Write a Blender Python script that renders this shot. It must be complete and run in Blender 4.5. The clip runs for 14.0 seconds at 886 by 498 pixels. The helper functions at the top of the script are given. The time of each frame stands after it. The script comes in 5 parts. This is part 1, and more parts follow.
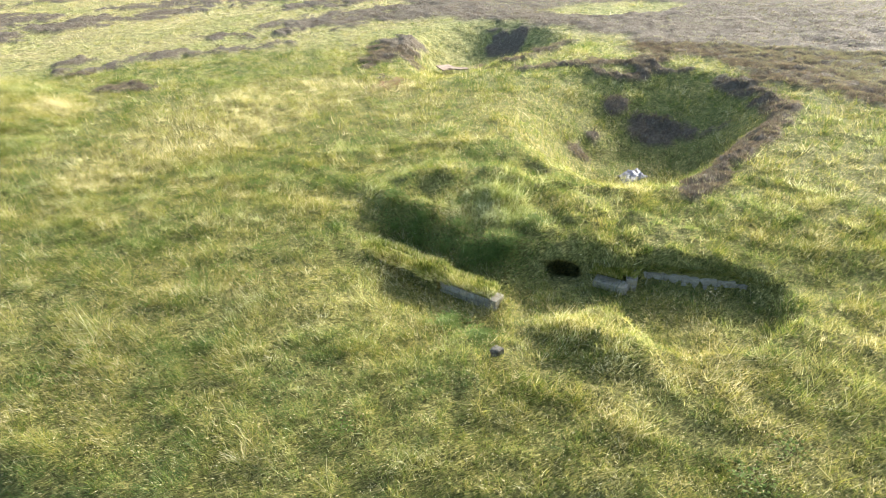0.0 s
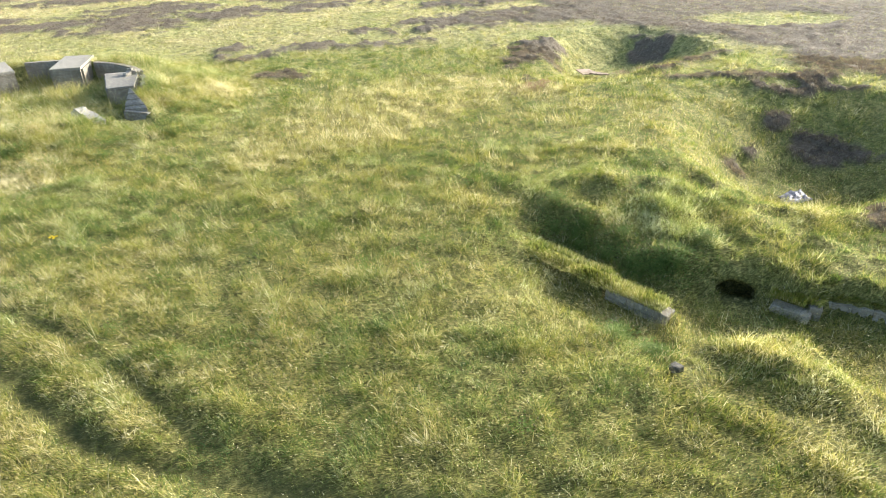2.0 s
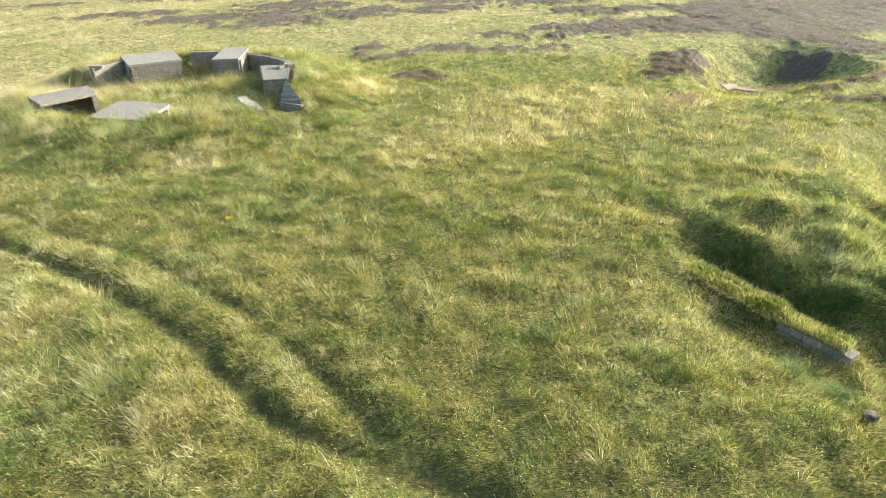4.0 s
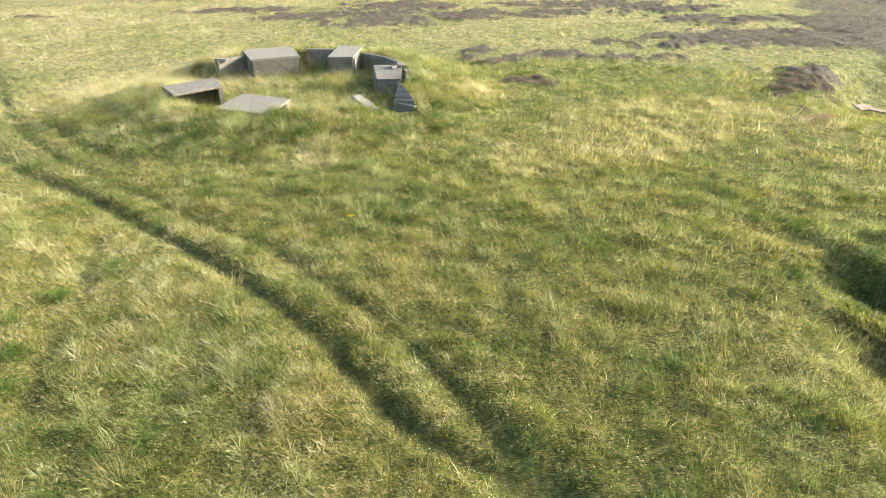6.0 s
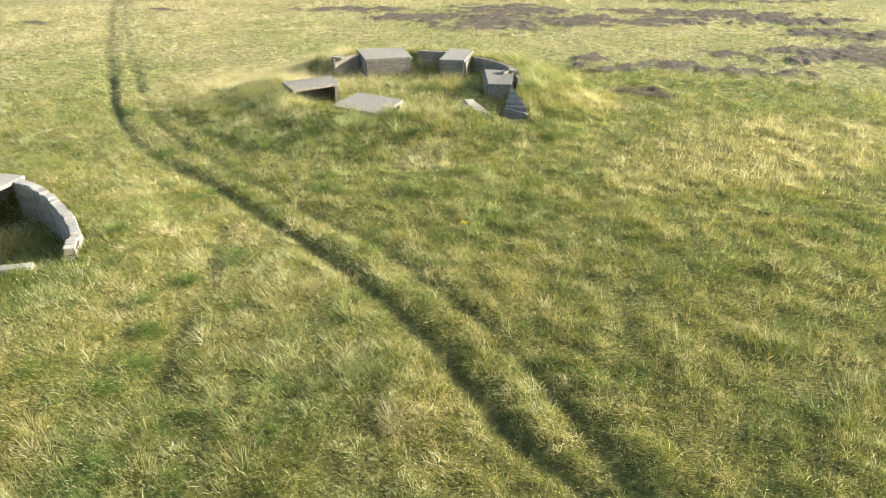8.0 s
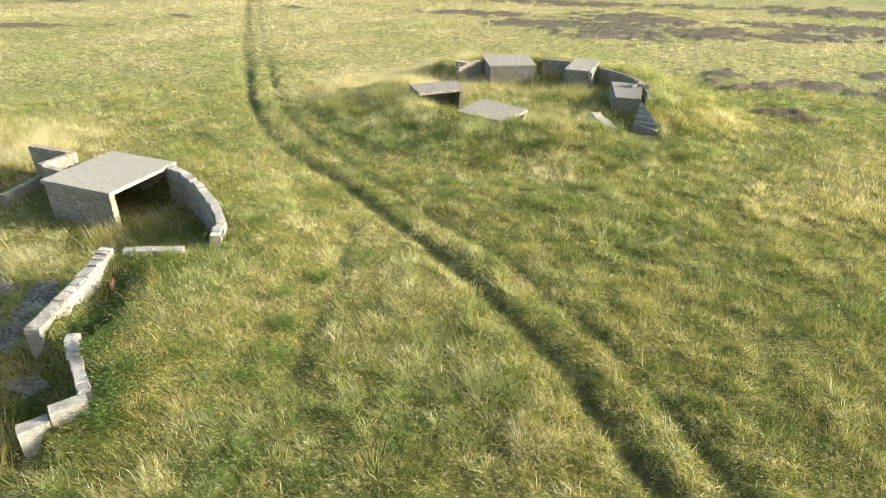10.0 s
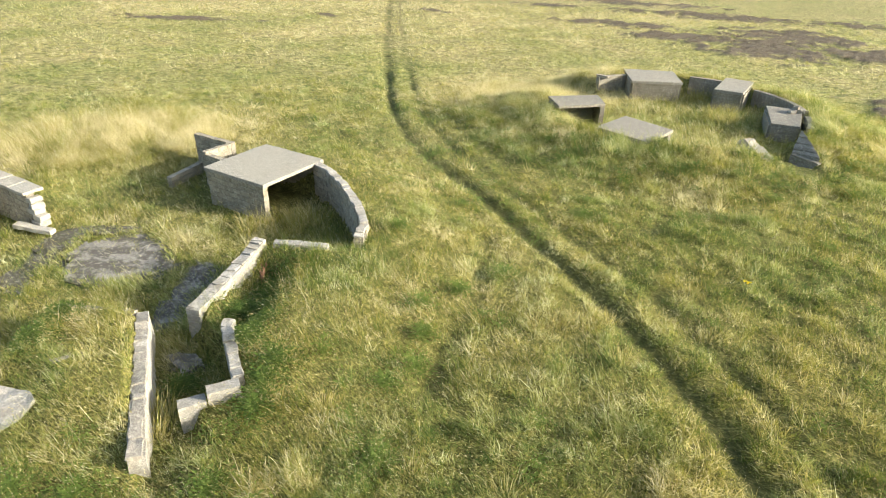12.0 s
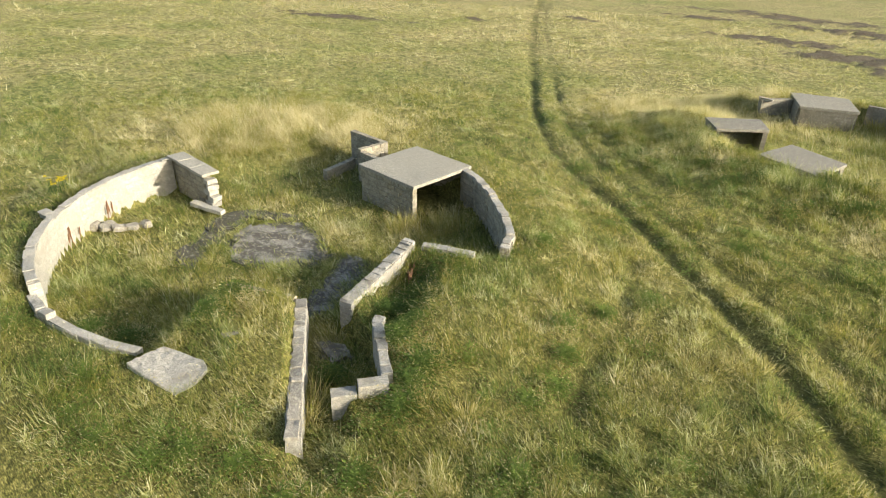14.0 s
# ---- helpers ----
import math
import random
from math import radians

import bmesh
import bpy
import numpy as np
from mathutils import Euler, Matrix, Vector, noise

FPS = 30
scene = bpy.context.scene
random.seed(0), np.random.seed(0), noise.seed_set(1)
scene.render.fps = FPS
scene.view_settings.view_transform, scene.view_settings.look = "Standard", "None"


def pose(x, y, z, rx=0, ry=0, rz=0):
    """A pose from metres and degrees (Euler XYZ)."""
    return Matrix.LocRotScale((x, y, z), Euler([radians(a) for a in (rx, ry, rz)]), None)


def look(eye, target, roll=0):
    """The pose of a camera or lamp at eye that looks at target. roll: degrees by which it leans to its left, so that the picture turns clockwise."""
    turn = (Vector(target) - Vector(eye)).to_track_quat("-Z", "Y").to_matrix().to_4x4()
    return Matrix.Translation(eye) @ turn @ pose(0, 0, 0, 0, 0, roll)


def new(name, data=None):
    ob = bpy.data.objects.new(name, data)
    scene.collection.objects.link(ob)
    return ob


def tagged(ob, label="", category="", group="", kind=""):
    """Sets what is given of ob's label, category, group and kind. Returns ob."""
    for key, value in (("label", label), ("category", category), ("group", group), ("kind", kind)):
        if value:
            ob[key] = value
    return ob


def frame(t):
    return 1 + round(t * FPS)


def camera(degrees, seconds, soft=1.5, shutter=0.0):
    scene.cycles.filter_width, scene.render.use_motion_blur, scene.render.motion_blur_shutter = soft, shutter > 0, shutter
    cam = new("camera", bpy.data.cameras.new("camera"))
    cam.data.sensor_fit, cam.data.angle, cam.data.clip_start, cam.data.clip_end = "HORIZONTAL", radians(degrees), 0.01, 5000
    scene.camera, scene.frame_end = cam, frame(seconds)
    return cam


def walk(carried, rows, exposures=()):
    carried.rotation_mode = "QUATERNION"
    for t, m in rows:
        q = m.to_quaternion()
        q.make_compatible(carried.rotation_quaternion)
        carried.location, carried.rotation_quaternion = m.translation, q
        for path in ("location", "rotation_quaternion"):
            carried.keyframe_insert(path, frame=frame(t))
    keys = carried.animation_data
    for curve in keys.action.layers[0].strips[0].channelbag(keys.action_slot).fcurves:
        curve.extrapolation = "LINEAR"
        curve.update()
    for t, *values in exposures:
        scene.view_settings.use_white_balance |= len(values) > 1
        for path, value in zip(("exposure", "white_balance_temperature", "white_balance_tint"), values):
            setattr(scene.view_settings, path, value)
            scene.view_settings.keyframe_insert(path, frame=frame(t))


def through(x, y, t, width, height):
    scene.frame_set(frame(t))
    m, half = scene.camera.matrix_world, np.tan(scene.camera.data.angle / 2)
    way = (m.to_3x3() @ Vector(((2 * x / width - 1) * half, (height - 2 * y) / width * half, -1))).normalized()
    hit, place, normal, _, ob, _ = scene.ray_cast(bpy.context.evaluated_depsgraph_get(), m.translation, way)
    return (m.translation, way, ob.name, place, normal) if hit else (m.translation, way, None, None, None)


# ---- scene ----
cam = camera(70.6, 14.0, soft=0.35)
METRES, EYE, TILT, LEAN, TURN = 9.464, 9.0, 0.0, 0.0, -24.6
ROWS = [
    (0.0, 0.0, 0.0, 0.0, -0.87, -30.02, 1.5),
    (0.5, -0.0474, -0.0036, 0.0001, -0.7, -30.03, 1.47),
    (1.0, -0.0982, -0.0044, -0.0019, 2.61, -29.87, 1.31),
    (1.5, -0.1519, -0.0075, -0.0043, 6.17, -29.73, 1.19),
    (2.0, -0.2041, -0.012, -0.0036, 9.22, -29.65, 1.05),
    (2.5, -0.2542, -0.0204, -0.0009, 12.18, -29.54, 0.91),
    (3.0, -0.3026, -0.0319, 0.0037, 14.68, -29.46, 0.82),
    (5.5, -0.5025, -0.0769, 0.0189, 25.09, -29.12, 0.33),
    (6.0, -0.5315, -0.0793, 0.0208, 27.15, -29.09, 0.24),
    (6.5, -0.5598, -0.084, 0.0228, 29.15, -29.04, 0.16),
    (7.0, -0.5855, -0.088, 0.0257, 31.07, -29.01, 0.06),
    (7.5, -0.6106, -0.0931, 0.0282, 33.39, -28.96, -0.07),
    (8.0, -0.638, -0.1018, 0.031, 35.81, -28.91, -0.17),
    (10.5, -0.7727, -0.1651, 0.0561, 48.04, -28.71, -0.75),
    (11.0, -0.798, -0.1792, 0.0611, 50.71, -28.66, -0.88),
    (11.5, -0.8212, -0.1939, 0.067, 53.6, -28.64, -1.02),
    (12.0, -0.8436, -0.2095, 0.0737, 56.65, -28.63, -1.16),
    (12.5, -0.8636, -0.2266, 0.0804, 59.65, -28.63, -1.3),
    (13.0, -0.8819, -0.2474, 0.0867, 62.67, -28.61, -1.44),
    (13.5, -0.8955, -0.272, 0.0925, 65.67, -28.63, -1.57),
    (14.0, -0.9066, -0.2987, 0.0982, 68.65, -28.65, -1.68),
]
walk(cam, [(t, pose(0, 0, EYE, TILT, LEAN, TURN) @ pose(METRES * x, METRES * y, METRES * z, 90 + pitch, roll, yaw)) for t, x, y, z, yaw, pitch, roll in ROWS],
     exposures=[(0.0, 1.71, 6050, 11), (2.5, 1.66, 6100, 11), (5.0, 1.47, 6240, 10), (9.0, 1.43, 6390, 10), (11.0, 1.42, 6490, 9), (12.0, 1.38, 6540, 9), (12.2, 1.02, 6640, 8), (14.0, 0.98, 6690, 8)])

# ---- world and sun ----
SUN_AZ, SUN_EL = 20.0, 19.0          # azimuth from +x towards +y, elevation
world = bpy.data.worlds.new("world")
scene.world = world
world.use_nodes = True
wn = world.node_tree.nodes
wn.clear()
sky = wn.new("ShaderNodeTexSky")
sky.sky_type, sky.sun_disc = "NISHITA", False
sky.sun_elevation, sky.sun_rotation = radians(SUN_EL), radians(90 - SUN_AZ)
sky.dust_density, sky.air_density, sky.ozone_density = 3.5, 1.0, 1.0
bg = wn.new("ShaderNodeBackground")
bg.inputs["Strength"].default_value = 0.15
wo = wn.new("ShaderNodeOutputWorld")
world.node_tree.links.new(sky.outputs[0], bg.inputs[0])
world.node_tree.links.new(bg.outputs[0], wo.inputs[0])
sun_data = bpy.data.lights.new("sun", "SUN")
sun_data.energy, sun_data.angle, sun_data.color = 4.4, radians(0.7), (1.0, 0.93, 0.82)
sun = new("sun", sun_data)
sun_dir = Vector((math.cos(radians(SUN_EL)) * math.cos(radians(SUN_AZ)), math.cos(radians(SUN_EL)) * math.sin(radians(SUN_AZ)), math.sin(radians(SUN_EL))))
sun.matrix_world = look(sun_dir * 60, (0, 0, 0))

# ---- noise in numpy ----


def lattice(ix, iy, seed):
    n = (ix.astype(np.int64) * 374761393 + iy.astype(np.int64) * 668265263 + seed * 974634777) & 0xFFFFFFFF
    n = ((n ^ (n >> 13)) * 1274126177) & 0xFFFFFFFF
    n = n ^ (n >> 16)
    return (n & 0xFFFF) / 65535.0


def vnoise(x, y, scale, seed=0):
    """Smooth value noise, 0 to 1, with that many metres a cell."""
    u, v = x / scale, y / scale
    iu, iv = np.floor(u), np.floor(v)
    fu, fv = u - iu, v - iv
    fu, fv = fu * fu * (3 - 2 * fu), fv * fv * (3 - 2 * fv)
    a, b = lattice(iu, iv, seed), lattice(iu + 1, iv, seed)
    c, d = lattice(iu, iv + 1, seed), lattice(iu + 1, iv + 1, seed)
    return (a * (1 - fu) + b * fu) * (1 - fv) + (c * (1 - fu) + d * fu) * fv


def fbm(x, y, scale, seed=0, octaves=3):
    total, amp, norm = 0.0, 1.0, 0.0
    for k in range(octaves):
        total = total + amp * vnoise(x + 13.7 * k, y - 7.3 * k, scale / 2 ** k, seed + k)
        norm += amp
        amp *= 0.5
    return total / norm


def smooth(a, b, v):
    k = np.clip((v - a) / (b - a), 0, 1)
    return k * k * (3 - 2 * k)


def seg_dist(x, y, p, q):
    dx, dy = q[0] - p[0], q[1] - p[1]
    k = np.clip(((x - p[0]) * dx + (y - p[1]) * dy) / (dx * dx + dy * dy), 0, 1)
    return np.hypot(x - p[0] - k * dx, y - p[1] - k * dy)


def line_dist(x, y, pts):
    d = seg_dist(x, y, pts[0], pts[1])
    for p, q in zip(pts[1:], pts[2:]):
        d = np.minimum(d, seg_dist(x, y, p, q))
    return d


def poly_sd(x, y, pts):
    """Signed distance to a polygon, negative inside."""
    d = line_dist(x, y, list(pts) + [pts[0]])
    inside = np.zeros(np.shape(x), bool)
    for (px, py), (qx, qy) in zip(pts, list(pts[1:]) + [pts[0]]):
        if py == qy:
            continue
        hit = ((py > y) != (qy > y)) & (x < (qx - px) * (y - py) / (qy - py) + px)
        inside ^= hit
    return np.where(inside, -d, d)


def ring_points(c, r, a0, a1, n):
    return [(c[0] + r * math.cos(radians(a0 + (a1 - a0) * k / (n - 1))), c[1] + r * math.sin(radians(a0 + (a1 - a0) * k / (n - 1)))) for k in range(n)]


# ---- plan ----
A_C, A_R = (-26.0, 11.3), 7.66
B_C, B_R = (-14.9, 37.0), 6.6
A_FLOOR, B_FLOOR = -0.75, -0.42
ARC = [(-24.6, 18.75), (-23.57, 18.45), (-22.1, 17.6), (-20.6, 16.5), (-19.65, 15.55), (-19.25, 14.75)]
RING_A = ring_points(A_C, A_R - 0.17, 185, 267, 16)
A_POLY = RING_A + [(-25.6, 3.68), (-24.4, 3.98), (-23.3, 4.4), (-22.7, 4.85), (-23.0, 6.2), (-23.9, 7.9), (-22.2, 8.6), (-21.6, 8.85), (-17.5, 5.75),
                   (-16.6, 5.6), (-16.9, 7.0), (-17.9, 7.4), (-17.4, 8.2), (-19.2, 9.5), (-20.7, 9.75), (-21.55, 13.1), (-20.1, 13.9)] + ARC[::-1] + \
         [(-28.0, 19.2), (-29.2, 18.6), (-31.5, 18.4), (-32.6, 17.0), (-33.6, 14.0)]
B_POLY = ring_points(B_C, B_R - 0.17, -28, 145, 26) + ring_points(B_C, B_R - 0.3, 150, 318, 24) + [(-9.9, 32.2), (-8.9, 32.2), (-7.8, 31.8)]
C_ROOM = [(9.7, 11.6), (10.3, 10.95), (11.0, 10.85), (13.0, 9.1), (13.2, 8.4), (12.2, 7.3), (10.5, 6.9), (9.2, 7.4), (8.9, 8.7), (9.0, 10.2), (9.0, 11.2)]
C_COURT = [(7.1, 11.9), (8.05, 12.45), (8.8, 12.25), (9.75, 11.55), (9.6, 10.0), (8.1, 10.1), (6.9, 10.6)]
D_RIM = [(20.6, 28.0), (24.2, 27.6), (26.3, 26.4), (26.8, 23.4), (26.5, 20.6), (25.8, 18.4), (23.2, 16.6), (20.1, 15.4), (17.3, 14.4), (14.9, 13.6), (12.8, 14.4), (11.8, 16.4), (12.2, 19.6), (14.6, 24.0), (17.6, 27.2)]
D_FLOOR = [(16.4, 19.8), (17.8, 21.2), (19.4, 21.4), (20.6, 20.2), (20.4, 18.6), (19.0, 17.4), (17.4, 16.9), (16.2, 17.6), (15.6, 18.8)]
E_RIM = [(14.1, 39.6), (17.4, 42.6), (21.9, 46.3), (26.5, 45.5), (27.2, 39.3), (26.5, 36.0), (24.5, 34.1), (21.4, 33.3), (18.0, 32.4), (15.7, 32.1), (14.6, 34.5)]
E_FLOOR = [(17.6, 38.0), (19.0, 40.2), (21.0, 41.6), (23.4, 41.2), (23.6, 39.4), (21.6, 37.6), (19.0, 37.0)]
RUT_1 = [(-95, 119), (-71.6, 88.8), (-60, 71.5), (-41.0, 45.5), (-31.4, 32.9), (-27.3, 28.0), (-23.6, 24.7), (-20.3, 22.7), (-17.0, 20.4), (-12.4, 17.0), (-10.3, 15.2), (-8.5, 13.4), (-7.0, 11.6), (-5.7, 10.3), (-3.8, 9.1), (0.5, 7.0), (5.0, 5.0)]
RUT_2 = [(-94, 120.5), (-70.6, 90.2), (-59, 72.5), (-39.8, 46.4), (-30.0, 33.7), (-26.0, 28.9), (-22.4, 25.8), (-17.0, 22.0), (-10.6, 17.7), (-7.4, 14.5), (-5.2, 11.8), (-4.1, 10.0), (-2.5, 8.6)]
RUT_3 = [(-14.0, 10.6), (-14.6, 12.3), (-14.7, 13.4), (-15.4, 15.7), (-16.6, 18.2)]
HEATH_EDGE = [(30.0, 72.0), (24.0, 60.0), (17.4, 49.5), (22.0, 49.6), (28.0, 42.5), (28.2, 36.0), (27.2, 29.8), (27.9, 22.3), (27.2, 16.4), (27.0, 11.0), (27.0, 0.0), (120, -20), (170, 60), (120, 150), (40, 110)]
HEATHER = [(24.9, 41.5, 1.2, 2.0, -10), (15.2, 40.5, 1.0, 2.0, 20), (-31, 78, 6, 2.5, 5), (-22, 72.5, 5, 2.6, 20), (-14.5, 70.5, 6.5, 6.0, 10), (-13, 80, 6, 5.0, 0), (-5, 72, 6, 4.0, 2), (4, 73, 7, 3.2, 6), (14, 76, 7, 3.4, 0), (20, 55, 10.5, 3.4, 4), (13, 57, 4, 1.6, 5), (23, 66, 9, 2.2, -4), (-4.9, 50.5, 2.0, 1.2, 0), (2.5, 48.4, 4.6, 1.6, -6), (8, 81, 10, 2.4, 0),
           (-3.4, 46.9, 2.6, 1.1, -12), (-1.3, 40.2, 1.4, 0.8, 0), (8, 47, 2.4, 0.9, 0), (20, 58, 7, 2.2, -4), (13.5, 38.0, 1.6, 3.0, -20), (23, 33.6, 3.4, 0.8, 30),
           (23.5, 28.3, 3.6, 0.6, -25), (16.8, 13.9, 2.3, 0.55, 26), (20.6, 15.7, 2.7, 0.7, 30), (-47, 92, 4, 1.5, 0), (-84, 66, 4, 1.2, 30), (-62, 60, 2.2, 0.7, 30), (-70, 48, 6, 1.2, 30), (25.3, 25.9, 1.7, 0.6, -40), (26.0, 21.4, 1.7, 0.5, 85), (16.4, 41.4, 2.6, 1.0, 45),
           (21.3, 24.6, 0.6, 0.45, 20), (23.4, 26.4, 1.3, 0.5, -20), (22.0, 21.7, 1.7, 0.75, -55), (24.8, 18.4, 1.6, 0.5, 50), (18.75, 23.0, 0.75, 0.4, 50), (17.2, 22.0, 0.75, 0.35, 50), (-55, 74, 2.5, 1, 0), (-20, 95, 12, 3, 5), (-40, 105, 12, 3, 0), (10, 98, 14, 4, 0)]
GREEN = (36.6, 43.8, 5.6, 3.4, -25)
PADS = [[(-27.9, 10.1), (-28.5, 11.2), (-27.6, 12.6), (-26.1, 12.75), (-24.8, 12.0), (-24.6, 11.1), (-25.4, 9.9), (-26.7, 9.6)],
        [(-28.3, 8.2), (-29.2, 9.9), (-29.9, 10.5), (-29.7, 12.1), (-28.2, 12.9), (-27.7, 12.8), (-29.0, 11.5), (-28.5, 10.1), (-27.4, 8.6), (-26.7, 7.9)],
        [(-22.1, 9.2), (-23.1, 10.1), (-23.4, 11.4), (-24.3, 12.6), (-23.3, 12.7), (-22.5, 11.0), (-21.7, 9.9)],
        [(-20.8, 8.8), (-20.2, 9.35), (-19.7, 9.0), (-20.0, 8.6)]]


def ellipse(x, y, e):
    cx, cy, a, b, turn = e
    c, s = math.cos(radians(turn)), math.sin(radians(turn))
    u, v = (x - cx) * c + (y - cy) * s, -(x - cx) * s + (y - cy) * c
    return np.hypot(u / a, v / b)


def hole_axes(x, y):
    """Run into the bank and across it, at the hole of the sunken room."""
    return (x - 9.16) * 0.64 + (y - 11.92) * 0.77, (x - 9.16) * 0.77 - (y - 11.92) * 0.64


def wall_axes(x, y):
    """Run along the turfed wall from its bare end, and across it towards the bank behind."""
    return (x - 6.57) * -0.46 + (y - 11.43) * 0.887, (x - 6.57) * 0.887 + (y - 11.43) * 0.46


def domes(x, y, cell, seed):
    """Rounded bushes packed on jittered spots, 0 between them to 1 at the tops."""
    best = np.full(np.shape(x), 9.0)
    iu, iv = np.floor(x / cell), np.floor(y / cell)
    for du in (-1, 0, 1):
        for dv in (-1, 0, 1):
            cx, cy = iu + du, iv + dv
            px, py = cx + lattice(cx, cy, seed), cy + lattice(cx, cy, seed + 1)
            size = 0.55 + 0.5 * lattice(cx, cy, seed + 2)
            best = np.minimum(best, np.hypot(x / cell - px, y / cell - py) / size)
    return np.clip(1 - best ** 2, 0, 1)


def clumps(x, y):
    """The tussocks of the sward, 0 to 1."""
    return 0.55 * vnoise(x, y, 0.38, 15) + 0.45 * vnoise(x, y, 0.66, 17)


def ground_z(x, y, hole=True):
    """Height of the soil; hole: with the hole under the turf roof dug out."""
    xc = np.clip(x, -70, 60)
    yy = np.clip(y, -20, 150)
    far = np.maximum(yy - 15, 0)
    h = 0.22 + 0.013 * xc - 0.028 * far - 0.018 * np.maximum(15 - yy, 0)
    h = h + 0.24 * (fbm(x, y, 9.0, 3) - 0.5) + 0.04 * (fbm(x, y, 1.4, 11, 3) - 0.5) + 0.16 * (clumps(x, y) - 0.5)
    # the bank round the near gun pit
    r, a = np.hypot(x - A_C[0], y - A_C[1]), np.degrees(np.arctan2(y - A_C[1], x - A_C[0]))
    w = smooth(12.5, 8.0, r) * (1 - smooth(92, 102, a) * smooth(186, 176, a % 360) * (a > 0))
    front = smooth(-20.5, -16.0, x) * smooth(9.5, 7.0, y)
    h = h * (1 - w) + (0.46 - 0.26 * front - 0.33 * smooth(6.6, 4.9, y) * smooth(-29.0, -25.0, x)) * w
    floor = A_FLOOR + 0.55 * smooth(-19.6, -16.8, x) * smooth(10.5, 9.0, y) + 0.18 * (fbm(x, y, 0.9, 21, 2) - 0.5)
    soft = 0.14 + 0.8 * smooth(-31.0, -32.0, x) * smooth(11.6, 12.6, y)
    soft = soft + 0.35 * smooth(-22.2, -22.7, x) * smooth(-24.4, -23.6, x) * smooth(4.9, 5.4, y) * smooth(8.4, 7.8, y)
    k = smooth(soft, -soft, poly_sd(x, y, A_POLY))
    h = h + (floor - h) * k
    h = h - 0.06 * np.exp(-((x + 16.8) ** 2 + (y - 7.3) ** 2) / 1.1)
    # hollow beside the broken diagonal wall
    hollow = smooth(1.3, 0.2, seg_dist(x, y, (-20.5, 12.0), (-19.7, 10.2))) * (1 - k)
    h = h - 0.65 * hollow
    # the mound round the far gun pit
    r = np.hypot(x - B_C[0], y - B_C[1])
    a = np.degrees(np.arctan2(y - B_C[1], x - B_C[0])) % 360
    west = smooth(150, 200, a) * smooth(290, 240, a)
    w = smooth(12.4 + 1.6 * west, 7.2 - 0.5 * west, r) * (1 - 0.9 * smooth(149, 156, a) * smooth(196, 186, a))
    w = w * (1 - 0.65 * np.exp(-((x + 8.7) ** 2 + (y - 31.1) ** 2) / 1.6))
    h = h * (1 - w) + (0.46 - 0.12 * west + 0.55 * (fbm(x, y, 1.0, 31, 3) - 0.5)) * w
    soft = 0.16 + 0.75 * smooth(150, 158, a) * smooth(322, 312, a)
    k = smooth(soft, -soft, poly_sd(x, y, B_POLY))
    h = h + (B_FLOOR + 0.1 * (fbm(x, y, 1.5, 41, 2) - 0.5) - h) * k
    # mounds round the sunken rooms
    for cx, cy, s, up in ((11.4, 12.6, 1.6, 0.10), (14.2, 8.2, 1.3, -0.30), (9.0, 15.6, 0.9, 0.16), (10.2, 13.2, 1.0, 0.12),
                          (7.4, 18.0, 0.8, 0.4), (5.9, 16.9, 0.6, 0.1), (8.8, 17.4, 0.7, 0.45), (9.9, 16.6, 0.6, 0.3), (12.0, 19.5, 2.6, 0.3), (5.15, 11.1, 0.5, 0.16)):
        h = h + up * np.exp(-((x - cx) ** 2 + (y - cy) ** 2) / (2 * s * s))
    near = smooth(7.5, 4.0, np.hypot(x - 8.5, y - 13.5))
    h = h + near * (0.32 * (fbm(x, y, 1.1, 55, 3) - 0.5) + 0.18 * (vnoise(x, y, 0.45, 57) - 0.5))
    h = h - 0.40 * np.exp(-(seg_dist(x, y, (5.0, 11.4), (7.9, 10.2)) / 1.9) ** 2)
    h = h + 0.28 * np.exp(-(seg_dist(x, y, (7.45, 9.3), (8.05, 8.0)) / 0.62) ** 2)
    ragged = 0.24 * (fbm(x, y, 0.9, 58, 3) - 0.5)
    back = smooth(9.8, 10.6, x) * smooth(8.2, 9.0, y)
    for pts, deep, soft in ((C_ROOM, -0.50, 0.30 - 0.16 * back), (C_COURT, -0.50, 0.50)):
        k = smooth(soft, -soft, poly_sd(x, y, pts) + ragged * (1 - 0.8 * back))
        h = h + (np.minimum(h, deep + 0.10 * (fbm(x, y, 1.1, 51, 3) - 0.5)) - h) * k
    # the trenches on both sides of the turfed wall, and the bank behind
    run, off = wall_axes(x, y)
    k = smooth(-2.5, -0.7, off) * smooth(0.20, 0.0, off) * smooth(-1.4, 0.2, run) * smooth(4.8, 2.0, run)
    h = h + (np.minimum(h, -0.42 + 0.04 * run) - h) * k
    k = smooth(-0.2, 0.0, off) * smooth(2.1, 1.0, off) * smooth(-0.6, 0.4, run) * smooth(5.4, 3.6, run)
    h = h + (np.minimum(h, -0.34) - h) * k
    h = h + 0.17 * np.exp(-((off - 2.2) / 0.45) ** 2) * smooth(2.0, 3.6, run) * smooth(6.6, 5.2, run)
    # the hole under the turf roof
    if hole:
        u, v = hole_axes(x, y)
        k = smooth(0.62, 0.46, np.abs(v + 0.08 * np.sin(3 * u))) * smooth(-0.35, -0.1, u) * smooth(1.4, 1.2, u)
        h = h + (np.minimum(h, -0.56 - 0.35 * smooth(0.2, 0.7, u)) - h) * k
